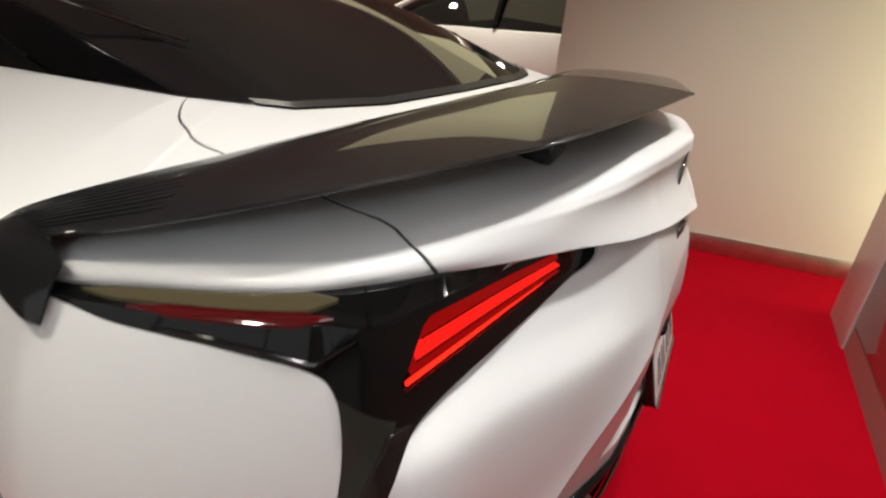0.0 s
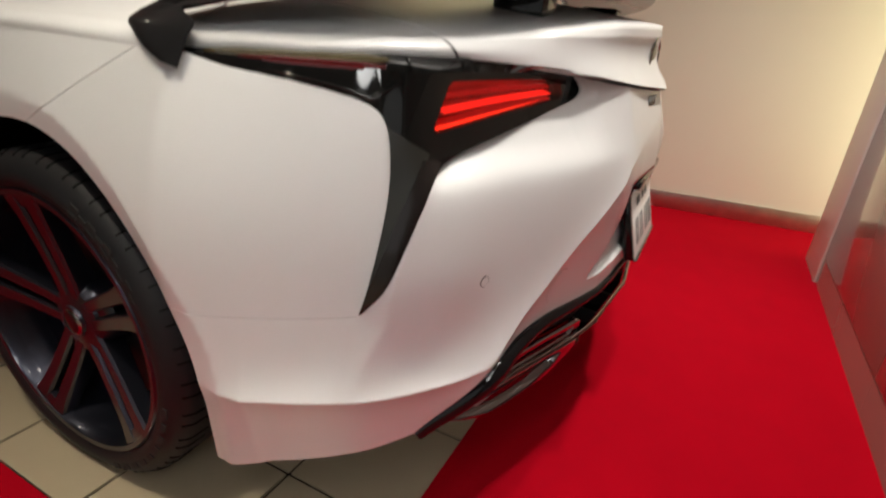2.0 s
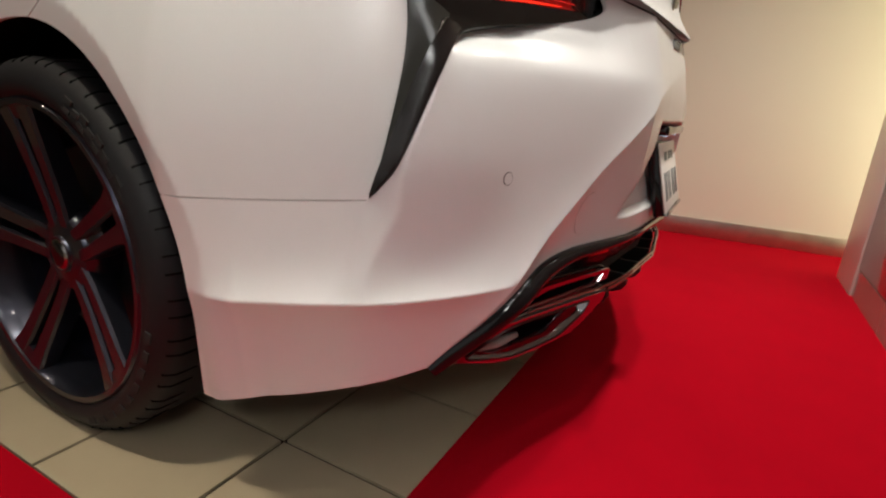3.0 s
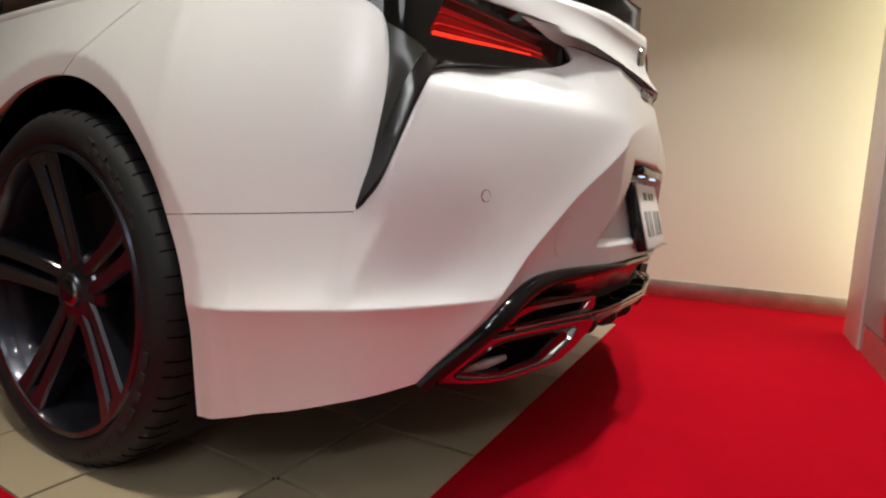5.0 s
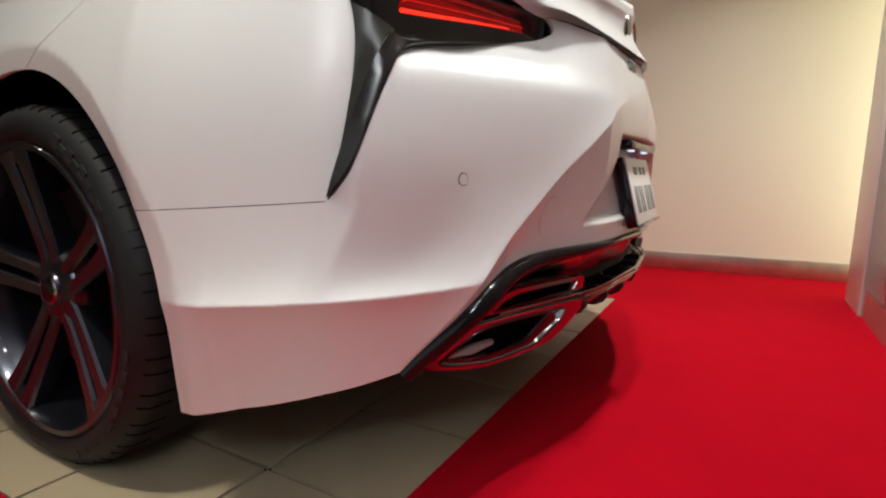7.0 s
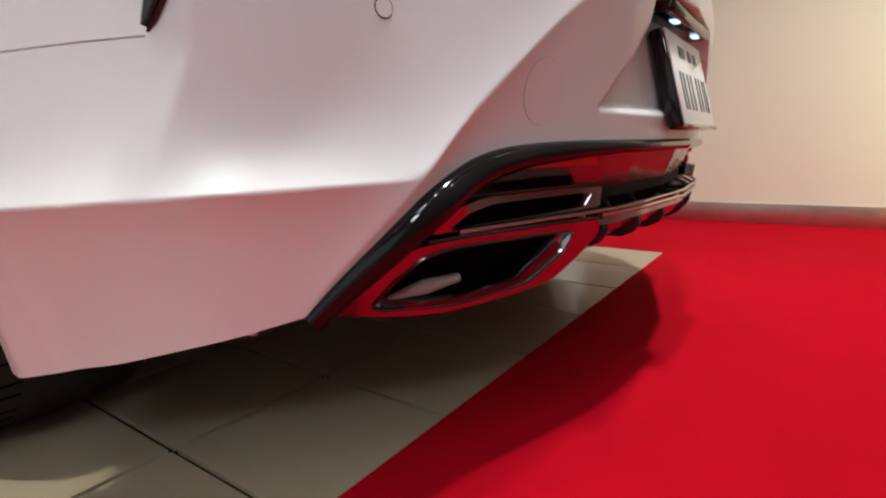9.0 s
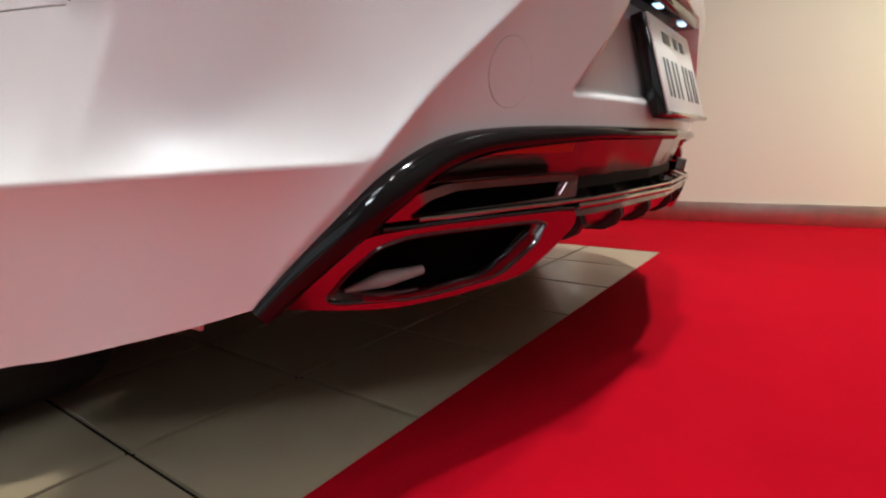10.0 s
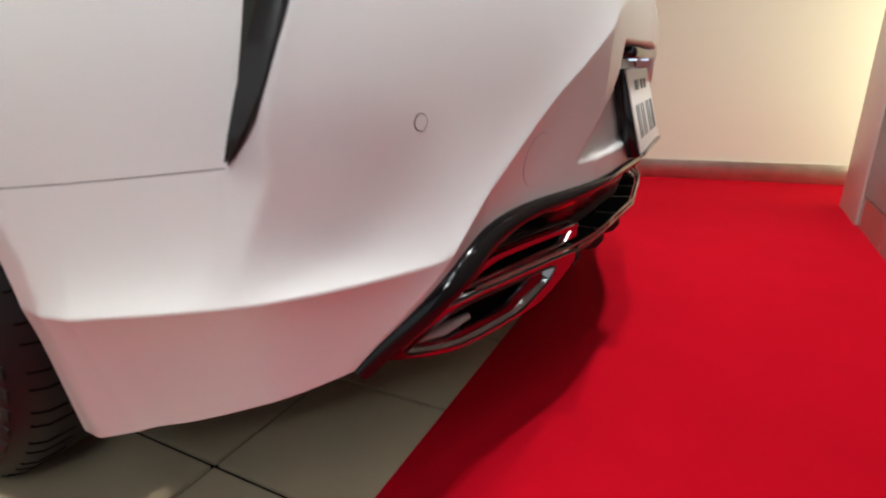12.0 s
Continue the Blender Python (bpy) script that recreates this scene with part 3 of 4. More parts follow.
def on_skin(s, z, lift=0.0):
    return np.r_[np.array(plan(s, float(side_offset(np.array(s), np.array(z))) + lift)), z]


def piece(poly, lift, rim=.004, step=.008, surface=skin):
    s = [p[0] for p in poly]
    z = [p[1] for p in poly]
    c = cut(surface, [], [list(poly)], min(s) - .01, max(s) + .01, min(z) - .01, max(z) + .01, step, step)
    return sheet(c, lambda a, b: inside(poly, a, b), lift, rim)


def smooth_bar(line, n=5, spot=on_skin):
    p = spline([np.r_[spot(s, z, lift), r] for s, z, r, lift in line], n)
    return tube(p[:, :3], p[:, 3], 10)


def shelf_point(s, q):
    return np.r_[np.array(plan(s, lamp_offset(np.array(s), np.array(LAMP_TOP)) * (1 - q) + (np.interp(s, EDGE[0], EDGE[1]) - .004) * q)),
                 LAMP_TOP - .001 + (float(edge_z(s)) - LAMP_TOP + .001) * q]


LENS_LOW, LENS_HIGH = LENS[1:5], LENS[5:9][::-1]
BEZEL = smooth_line([(.684, .556), (.693, .585), (.711, .640), (.732, .700), (.754, .752), (.774, .792)], 3) + smooth_line([(.806, .786), (.787, .764), (.767, .730), (.745, .678), (.715, .604), (.690, .562)], 3)
LOUVRES = ((.12, .006, GLOW_DIM), (.36, .005, GLOW), (.66, .008, GLOW_DIM))


def bezel_lift(s, z):
    """The bezel leans to the rear: proud at its fore edge, flush at the other."""
    edge = np.interp(z, (.556, .585, .640, .700, .752, .792), (.684, .693, .711, .732, .754, .774))
    return .0075 - .20 * (s - edge)


def arm_strip(s0, s1, q0, q1):
    """A band of the arm's upper face, pointed at its fore end, a little proud of it."""
    rows = []
    for s in np.linspace(s0, s1, 24):
        f = min(1.0, (s - s0) / .05 + .15, (s1 - s) / .04 + .1)
        mid, half = (q0 + q1) / 2, (q1 - q0) / 2 * f
        row = [shelf_point(s, mid + half * k) for k in (-1, -.92, -.5, 0, .5, .92, 1)]
        rows.append([r + np.array((0, -.0008, up)) for r, up in zip(row, (-.001, .0022, .0030, .0032, .0030, .0022, -.001))])
    sh = loft(rows)
    return sh[0], [tuple(reversed(q)) for q in sh[1]]



def louvre(f, front, drop):
    """A thin shelf along the lens at the fraction f of its height."""
    rows = []
    for s in np.linspace(.806 + .03 * f, 1.13, 3):
        lo, hi = np.interp(s, *zip(*LENS_LOW)), np.interp(s, *zip(*LENS_HIGH))
        z = lo + (hi - lo) * f + drop
        rows.append(np.concatenate([*(on_lamp(s, z + a, b) for a, b in ((-.001, -front), (-.0022, -front), (.0020, -.025), (.0032, -.025)))]))
    return loft([list(r.reshape(4, 3)) for r in spline(rows, 8)], True, True)


shelf = loft([[tuple(np.r_[np.array(plan(s, lamp_offset(np.array(s), np.array(LAMP_TOP)) * (1 - q) + (np.interp(s, EDGE[0], EDGE[1]) - .004) * q)),
                            LAMP_TOP - .002 + (float(edge_z(s)) - LAMP_TOP + .001) * q]) for q in np.linspace(0, 1, 6)] for s in np.linspace(.40, 1.205, 60)])
shelf = (shelf[0], [tuple(reversed(q)) for q in shelf[1]])
for flip in (False, True):
    m = other_side if flip else (lambda q: q)
    tail = part("tail_lamp", m(sheet(lamp_cut, lambda s, z: inside(LAMP_LOOP, s, z) & ~inside(LENS, s, z) & ~in_leg(s, z), .0, .045)), LAMP_BLACK, car, "gloss black tail lamp with a red lens and a long leg")
    part("leg", m(sheet(lamp_cut, lambda s, z: inside(LAMP_LOOP, s, z) & in_leg(s, z), .0, .045)), LEG_GREY, tail, "dark grey lower leg of the lamp")
    part("shelf", m(shelf), LAMP_BLACK, tail)
    for s in (.76, .865, .97, 1.06):
        part("shelf_step", m(tube([tuple(shelf_point(s + .012 * q, q)) for q in np.linspace(.05, .95, 6)], .0022, 6)), LAMP_BLACK, tail)
    part("reflector_bowl", m(piece(LENS, -.026, 0, surface=lamp_skin)), BOWL, tail)
    # Shelves added inside the lens: glowing on top, dark below to dim it from there.
    for f, deep, mat in LOUVRES:
        part("light_guide", m(louvre(f, deep, .0)), mat, tail, "bright red light guide")
        part("louvre", m(louvre(f, deep - .001, -.0016)), DARK_RED, tail)
    part("light_line", m(smooth_bar([(.801, .8325, .0030, -.004), (.86, .838, .0028, -.004), (.97, .8485, .0018, -.004), (1.08, .858, .0008, -.004)], spot=on_lamp)), GLOW_HOT, tail, "bright orange-red light line")
    part("lens", m(piece(LENS, .0008, .002, surface=lamp_skin)), COVER, tail, "clear red lens")
    part("arm_lens", m(arm_strip(.437, .735, .40, .93)), OLIVE_LENS, tail, "clear lens with its olive reflection put into the colour")
    part("arm_red_lens", m(arm_strip(.50, .725, .0, .385)), DARK_RED, tail, "dark red lens")
    part("arm_rib", m(smooth_bar([(.53, .8975, .0012, -.0005), (.575, .894, .0024, .0005), (.655, .882, .003, .0008), (.697, .8715, .003, .0008), (.716, .879, .0026, .0008), (.745, .897, .0016, .0)], spot=on_lamp)), LAMP_BLACK, tail)
    part("bezel", m(piece(BEZEL, bezel_lift, .010, surface=lamp_skin)), BEZEL_BLACK, tail, "satin black lamp bezel")
    line = [(s, float(skin_top(s)) - .001) for s in np.linspace(1.205, S_END, 12)]
    part("shut_line", m(tube([on_skin(min(s, S_END), z, -.0005) for s, z in line], .0022, 6)), SEAM, car)

# ---- rear trim, diffuser and tail pipes ----
def ring_piece(outer, hole, lift, rim):
    s = [p[0] for p in outer]
    z = [p[1] for p in outer]
    c = cut(skin, [], [list(outer), list(hole)], min(s) - .01, min(max(s) + .01, S_END), min(z) - .01, max(z) + .01, .012, .012)
    return sheet(c, lambda a, b: inside(outer, a, b) & ~inside(hole, a, b), lift, rim)


def rounded(poly, r=.3, n=4):
    """The outline with its corners rounded off."""
    p = np.array(poly, float)
    out = []
    for a, b, c in zip(np.roll(p, 1, 0), p, np.roll(p, -1, 0)):
        u, v = b + (a - b) * r * .5, b + (c - b) * r * .5
        for t in np.linspace(0, 1, n):
            out.append(tuple((1 - t) ** 2 * u + 2 * t * (1 - t) * b + t * t * v))
    return out


BACK_PANEL = [p for p in TRIM_TOP] + [(S_END, .335), (1.28, .325), (1.0, .30), (.845, .264), (.826, .257)]
VENT = rounded([(.931, .348), (.968, .373), (1.025, .385), (1.250, .386), (1.254, .354), (1.094, .349)], .25)
VENT_HOLE = rounded([(.972, .352), (1.0, .368), (1.04, .3765), (1.230, .378), (1.215, .357), (1.094, .3535)], .25)
PIPE = rounded([(.829, .250), (.862, .289), (.902, .330), (.938, .340), (1.246, .3385), (1.252, .315), (1.210, .282), (1.162, .253), (1.035, .243), (.87, .244)], .5)
PIPE_HOLE = rounded([(.880, .257), (.905, .295), (.934, .322), (.972, .331), (1.188, .328), (1.176, .298), (1.118, .260), (1.005, .252)], .45, 6)
REFLECTOR = [(1.049, .416), (1.078, .430), (1.256, .4345), (1.252, .416)]

for flip in (False, True):
    m = other_side if flip else (lambda q: q)
    part("diffuser_panel", m(piece(BACK_PANEL, lambda s, z: -.008 - (.452 - z) * np.interp(s, (1.0, 1.15, 1.27), (.28, .40, .36)), .02, .012)), DARK_CHROME, car, "gloss black lower rear panel")
    band = [(a + (a2 - a) * float(np.interp(a, (.8, .95, 1.1, 1.3), (.85, 1.4, 1.0, .6))), b + (b2 - b) * float(np.interp(a, (.8, .95, 1.1, 1.3), (.85, 1.4, 1.0, .6)))) for (a, b), (a2, b2) in zip(TRIM_TOP, beside(TRIM_TOP, -.0135))]
    trim = part("trim_band", m(tube([on_skin(min(s, S_END), z, .001) for s, z in band], [float(np.interp(s, (.80, .95, 1.1, 1.3), (.0135, .0225, .0155, .010))) for s, z in band], 10)), BLACK, car, "gloss black curved trim band")
    part("reflector", m(piece(REFLECTOR, lambda s, z: -.004 - (.44 - z) * .16, .006)), RED_LENS, trim, "red rear reflector")
    vent = part("vent_frame", m(ring_piece(VENT, VENT_HOLE, lambda s, z: .006 - (.39 - z) * .15, .020)), BLACK_CHROME, car, "gloss black vent frame")
    # Vent back and throat are shallow dark sheets in place of deep shaded holes.
    part("vent_back", m(piece(VENT_HOLE, -.013, 0)), RECESS_BLACK, vent)
    pipe = part("tail_pipe", m(ring_piece(PIPE, PIPE_HOLE, lambda s, z: .008 - (.34 - z) * .22, .05)), BLACK_CHROME, car, "dark trapezoid exhaust finisher")
    part("throat", m(piece(PIPE_HOLE, -.040, 0)), RECESS_BLACK, pipe, "near-black sheet standing for the exhaust's deep shade")
    lip_line = [on_skin(s, z, .009 - (.34 - z) * .22) for s, z in PIPE_HOLE + PIPE_HOLE[:1]]
    part("inner_lip", m(tube(lip_line, .0018, 6)), SMOKED_CHROME, pipe, "dark chrome inner lip")
    part("silencer", m(tube([on_skin(.91, .266, -.030), on_skin(.955, .277, -.030), on_skin(1.01, .280, -.034)], (.003, .010, .006), 10)), PALE, pipe, "pale metal pipe inside")
    edge_line = [on_skin(s, z, .006) for s, z in ((.94, .341), (1.1, .3415), (1.243, .3395))]
    part("upper_lip", m(tube(edge_line, .0018, 6)), SMOKED_CHROME, pipe)
    part("diffuser_bar", m(tube([on_skin(s, .3485 + .004 * (s - .99), .006) for s in np.linspace(.982, S_END, 40)], .0030, 8)), CHROME, car, "thin glossy bar over the diffuser")
    part("diffuser_bar", m(tube([on_skin(s, .3415 - .004 * (s - 1.2), .004) for s in np.linspace(1.252, S_END, 20)], .0050, 8)), CHROME, car, "dark chrome bar")
    rows = []
    for s in np.linspace(1.25, S_END, 24):
        q = (s - 1.25) / (S_END - 1.25)
        rows.append([on_skin(s, .338, -.004), on_skin(s, .326, .0), on_skin(s, .312 - .004 * q, -.012), on_skin(s, .298 - .006 * q, -.035), on_skin(s, .290 - .004 * q, -.10), on_skin(s, .30, -.2)])
    low = loft(rows)
    part("diffuser", m((low[0], [tuple(reversed(q)) for q in low[1]])), DARK_CHROME, car, "gloss black centre diffuser")
    for s in (1.275, 1.40, 1.53):
        rows = []
        for ds in (-.006, -.0045, .0045, .006):
            deep_in = .004 if abs(ds) > .005 else 0
            rows.append([on_skin(s + ds, z + deep_in * (z < .32), q) for z, q in ((.336, -.004), (.312, .001), (.297, -.008), (.287, -.028), (.285, -.06), (.292, -.12), (.33, -.12))])
        part("fin", m(loft(rows, True, True)), SATIN, car)

# underside of the car
under = []
for s in np.linspace(.36, S_END, 40):
    z = float(np.interp(s, (.36, .58, .71, .81, 1.2, S_END), (.23, .27, .31, .33, .34, .34)))
    d = float(side_offset(np.array(s), np.array(z))) - .05
    a = np.r_[np.array(plan(s, d)), z]
    under.append([a + (np.array((a[0] * .3 - .25, CAR_Y, .30)) - a) * q + np.array((0, 0, .03 * math.sin(min(1, q * 4) * math.pi / 2))) for q in (0, .02, .1, .3, .6, 1)])
part("underbody", both(loft(under)), SATIN, car, "black plastic underbody")

# ---- number plate, badge, sensor, tow cap ----
plate = part("number_plate", box(0, .004, -.15, .15, 0, .162, .0015), PLATE, car, "white metal number plate with dark marks")
plate.matrix_basis = pose(.566, CAR_Y + .005, .474, 0, -15, 0)
part("plate_frame", box(-.024, -.0005, -.154, .154, -.004, .166, .004), BLACK, plate, "black plate carrier")
part("plate_edge", box(-.0005, .008, -.154, .154, -.007, -.001, .001), CHROME, plate, "bright lower plate edge")
for y, w, z0, z1 in ((-.06, .05, .120, .140), (.01, .03, .120, .140), (.06, .03, .120, .140), (-.11, .012, .026, .092), (-.085, .012, .026, .092), (-.05, .012, .026, .092), (-.02, .012, .026, .092), (.03, .012, .026, .092), (.06, .012, .026, .092), (.095, .012, .026, .092), (.12, .012, .026, .092)):
    part("mark", box(.0035, .0050, y - w / 2, y + w / 2, z0, z1, .0006), PLATE_INK, plate)

garnish = part("plate_lamp_bar", box(.490, .546, CAR_Y - .17, CAR_Y + .17, .650, .672, .008, 3), BLACK, car, "gloss black bar over the number plate")
for y in (CAR_Y - .09, CAR_Y + .09):
    part("plate_lamp", box(.524, .536, y - .016, y + .016, .6470, .651, .0015), PLATE_LIGHT, garnish, "small lit plate lamp")

# tow bracket below the bumper
part("bracket", box(.17, .247, -.012, -.006, .236, .30, .002), PAINT, car, "white bracket under the bumper")

bx = float(top(S_END, .22)[0]) - .012
bm = bmesh.new()
bmesh.ops.create_uvsphere(bm, u_segments=32, v_segments=12, radius=1)
for v in bm.verts:
    v.co = Vector((bx + .004 + v.co.x * .008, CAR_Y + v.co.y * .062, .935 + v.co.z * .044))
badge = part("badge", bm, BLACK, car, "oval gloss badge with a chrome rim")
part("badge_rim", tube([(bx + .007, CAR_Y + .064 * math.cos(a), .935 + .046 * math.sin(a)) for a in np.linspace(0, 2 * math.pi, 49)], .004, 8), CHROME, badge)
for k in range(5):
    s = 1.50 + .012 * k
    p = on_skin(s, .845, .002)
    part("letter_mark", box(p[0] - .004, p[0] + .003, p[1] - .0045, p[1] + .0045, .835, .857, .001), CHROME, car)


def disc_on_skin(s, z, rs, rz, lift, mat, nm, label):
    loop = [(s + rs * math.cos(a), z + rz * math.sin(a)) for a in np.linspace(0, 2 * math.pi, 33)[:-1]]
    part(nm, piece(loop, lift, .003, .004), mat, car, label)
    part("shut_ring", tube([on_skin(a, b, .0002) for a, b in loop + loop[:1]], .0011, 6), SEAM, car)


disc_on_skin(.896, .583, .0095, .0095, .0012, PAINT, "parking_sensor", "round white parking sensor")
tow = [(1.118 + .036 * math.cos(a), .511 + .040 * math.sin(a)) for a in np.linspace(0, 2 * math.pi, 49)]
part("tow_cap", piece(tow[:-1], .0008, .002, .008), PAINT, car, "round tow hook cover")
part("tow_cap_line", tube([on_skin(a, b, .0002) for a, b in tow], .0006, 6), PALE, car)

# ---- carbon wing ----
LEAD = ((-.132, -.118, .947), (-.108, -.085, .963), (-.05, -.012, .988), (.0, .08, 1.006), (.08, .21, 1.036), (.14, .40, 1.056), (.19, .765, 1.074))
LEAD_S = (.40, .44, .55, .72, .92, 1.15, S_END)
stations = []
for tip_l, tip_t, th in (((-.030, -.172, .894), (-.002, -.169, .889), .006), ((-.064, -.170, .910), (.001, -.160, .910), .008), ((-.104, -.157, .930), (.004, -.150, .932), .010), ((-.127, -.145, .939), (.005, -.140, .948), .012)):
    stations.append((np.array(tip_l), np.array(tip_t), th))
for s, l in zip(LEAD_S, LEAD):
    tz = np.interp(s, (.40, .53, .70, .92, 1.1, 1.5, 1.6), (.962, .990, 1.026, 1.049, 1.064, 1.079, 1.082))
    stations.append((np.array(l), np.r_[np.array(plan(s, -.090)), tz], .016))
fine = spline([np.r_[l, t, th] for l, t, th in stations], 8)
stations = [(r[:3], r[3:6], r[6]) for r in fine]
rows = []
for i, (l, t, th) in enumerate(stations):
    nl = stations[min(i + 1, len(stations) - 1)][0] - stations[max(i - 1, 0)][0]
    n = np.cross(t - l, nl)
    n /= np.linalg.norm(n)
    ring = []
    for q, h in ((0, 0), (.01, .35), (.05, .75), (.15, 1), (.4, 1.15), (.7, .9), (.93, .45), (.99, .3), (1, .1), (.985, -.12), (.93, -.2), (.7, -.1), (.4, -.05), (.12, -.35), (.03, -.35)):
        ring.append(l + (t - l) * q + n * h * th * .8)
    rows.append(ring)
wing_half = loft(rows, True)
wing = (wing_half[0], wing_half[1] + [tuple(reversed(range(15)))])
wing_part = part("spoiler", both(wing), CARBON, car, "woven carbon fibre rear wing with drooping tips")
for k in range(12):
    q = .13 + .065 * k
    rise = np.interp(q, (.05, .15, .4, .7, .93), (.65, .87, 1, .78, .39))
    for flip in (False, True):
        line = [rows[i][0] + (rows[i][8] - rows[i][0]) * q + (rows[i][4] - rows[i][0] - (rows[i][8] - rows[i][0]) * .4) * rise for i in range(33, 54 - k // 2)]
        thick = .0013 * np.sin(np.linspace(.12, math.pi - .12, len(line))) ** .5
        rib = tube(line, thick, 6)
        part("rib", other_side(rib) if flip else rib, CARBON, wing_part)
for y in (.42, 2 * CAR_Y - .42):
    part("mount", box(.22, .325, y - .05, y + .04, .985, 1.050, .010), BLACK, wing_part, "black wing mount")

# ---- glasshouse ----
ROOF_S = (-.95, .2, .5, .87, 1.2, S_END)


def glasshouse(s, g):
    foot = top(s, 1.0)
    x = np.interp(s, ROOF_S, (-1.75, -1.05, -.98, -.93, -.90, -.88))
    y = np.interp(s, ROOF_S, (.26, .29, .36, .50, .62, .765))
    z = np.interp(s, ROOF_S, (1.22, 1.24, 1.26, 1.275, 1.28, 1.285))
    r = np.stack([x, y, z], -1)
    p = foot + (r - foot) * np.asarray(g)[..., None]
    p[..., 2] += .04 * np.sin(np.pi * np.asarray(g)) * ramp(s, .2, .8)
    p[..., 1] -= .03 * np.sin(np.pi * np.asarray(g)) * (1 - ramp(s, .2, .7))
    return p


def roof_band(s0, s1, n, g0=0.0, g1=1.0, lift=0.0):
    ss, gg = np.meshgrid(np.linspace(s0, s1, n), np.linspace(g0, g1, 20), indexing="ij")
    p = glasshouse(ss, gg)
    p[..., 2] += lift
    return loft([list(r) for r in p])


for flip in (False, True):
    m = other_side if flip else (lambda q: q)
    part("side_window", m(roof_band(-.88, -.10, 24)), GLASS, car, "dark tinted side glass")
    part("pillar", m(roof_band(-.10, .46, 24, lift=.003)), BLACK, car, "gloss black rear pillar")
    line = [(-.285, .256, 1.113), (-.33, .243, 1.120), (-.40, .224, 1.134), (-.52, .190, 1.162), (-.66, .165, 1.188), (-.80, .16, 1.205)]
    part("bright_strip", m(tube(line, .003, 6)), CHROME, car, "thin chrome strip on the pillar")
glass_half = roof_band(.46, S_END, 44)
part("rear_window", both(glass_half), GLASS, car, "dark sloping rear window")
fillet = roof_band(.46, S_END, 44, 0, .02, .004)
part("window_rubber", both(fillet), SATIN, car)

# ---- rear wheels ----
def wheel(parent, y_out):
    hub = thing("wheel", "dark twin-spoke wheel with a low-profile tyre", "wheel")
    hub.parent = parent
    hub.location = (AXLE.x, y_out, AXLE.z - .004)
    for key in ("category",):
        del hub[key]
    R0 = AXLE.z + .006
    part("tyre", turned(((.282, .012), (.292, .002), (.305, -.006), (.325, -.004), (.338, .006), (R0 - .008, .016), (R0 - .001, .030), (R0, .06), (R0, .13), (R0, .20), (R0 - .001, .243), (R0 - .012, .262), (.30, .272), (.282, .26)), 96), TYRE, hub, "low-profile black tyre")
    # Raised near-black strips; the shade of the tread grooves is put into their colour.
    for k in range(60):
        a = 2 * math.pi * (k + .2 * (k % 2)) / 60
        c, s = math.cos(a), math.sin(a)
        sh = loft([[(r, y, -.0014), (r, y, .0014), (r - .012, y, .0014), (r - .012, y, -.0014)] for r, y in ((R0 - .0095, .012), (R0 - .0065, .0165), (R0 + .0004, .030), (R0 + .0012, .046), (R0 + .0012, .070))], True, True)
        ob = part("tread_groove", sh, GROOVE, hub, smooth=False)
        ob.rotation_euler = (0, -a, 0)
    for k in range(9):
        a0 = radians(-12 - 7 * k)
        part("sidewall_mark", loft([[(r * math.cos(a0 + w), y, r * math.sin(a0 + w)) for r, y in ((.314, -.0066), (.327, -.0058), (.327, -.003), (.314, -.003))] for w in (-.035, .0, .03)], True, True), SEAM, hub)
    for k in range(10):
        for j in range(3):
            if (k + j) % 2 == 0 and k < 10 - 2 * j:
                a0 = radians(62 - 4 * k)
                r0 = .310 + .0085 * j
                part("sidewall_mark", loft([[(r * math.cos(a0 + w), y, r * math.sin(a0 + w)) for r, y in ((r0, -.0068), (r0 + .008, -.0058), (r0 + .008, -.003), (r0, -.003))] for w in (-.03, .03)], True, True), SEAM, hub)
    part("rim", turned(((.286, .014), (.290, .004), (.286, -.001), (.276, .0), (.272, .008), (.268, .03)), 96), RIM, hub, "dark glossy rim lip")
    part("rim_barrel", turned(((.272, .010), (.269, .03), (.258, .055), (.256, .085)), 96), RIM, hub, "dark metal rim barrel")
    part("barrel", turned(((.256, .085), (.250, .22), (.20, .235), (.0, .235)), 96), BARREL, hub, "black wheel barrel")
    part("brake_disc", turned(((.06, .10), (.20, .10), (.205, .105), (.205, .125), (.06, .125)), 64), DISC, hub, "grey brake disc")
    part("hub_face", turned(((.0, .028), (.034, .029), (.036, .034), (.07, .040), (.085, .060), (.085, .10), (0, .10)), 48), RIM, hub)
    part("hub_cap", turned(((.0, .0255), (.026, .0260), (.030, .029), (.030, .034)), 32), CHROME, hub, "round wheel centre cap with chrome rim")
    part("cap_face", turned(((0, .0248), (.022, .0250), (.024, .0258)), 32), BLACK, hub)
    for k in range(5):
        base = radians(27 + 72 * k)
        for turn in (-1, 1):
            rows_ = []
            for r, off, wid, y0, dep in ((.045, .019, .014, .038, .05), (.09, .0215, .0145, .034, .045), (.16, .0235, .0155, .024, .04), (.23, .0265, .0175, .012, .035), (.274, .031, .022, .003, .03)):
                o = turn * off
                rows_.append([(r, y0 + dep, o - wid), (r, y0 + .006, o - wid), (r, y0, o - wid + .004), (r, y0, o + wid - .004), (r, y0 + .006, o + wid), (r, y0 + dep, o + wid)])
            sh = loft(rows_, True, True)
            ob = part("spoke", sh, RIM, hub)
            ob.data.set_sharp_from_angle(angle=radians(25))
            ob.rotation_euler = (0, -base, 0)
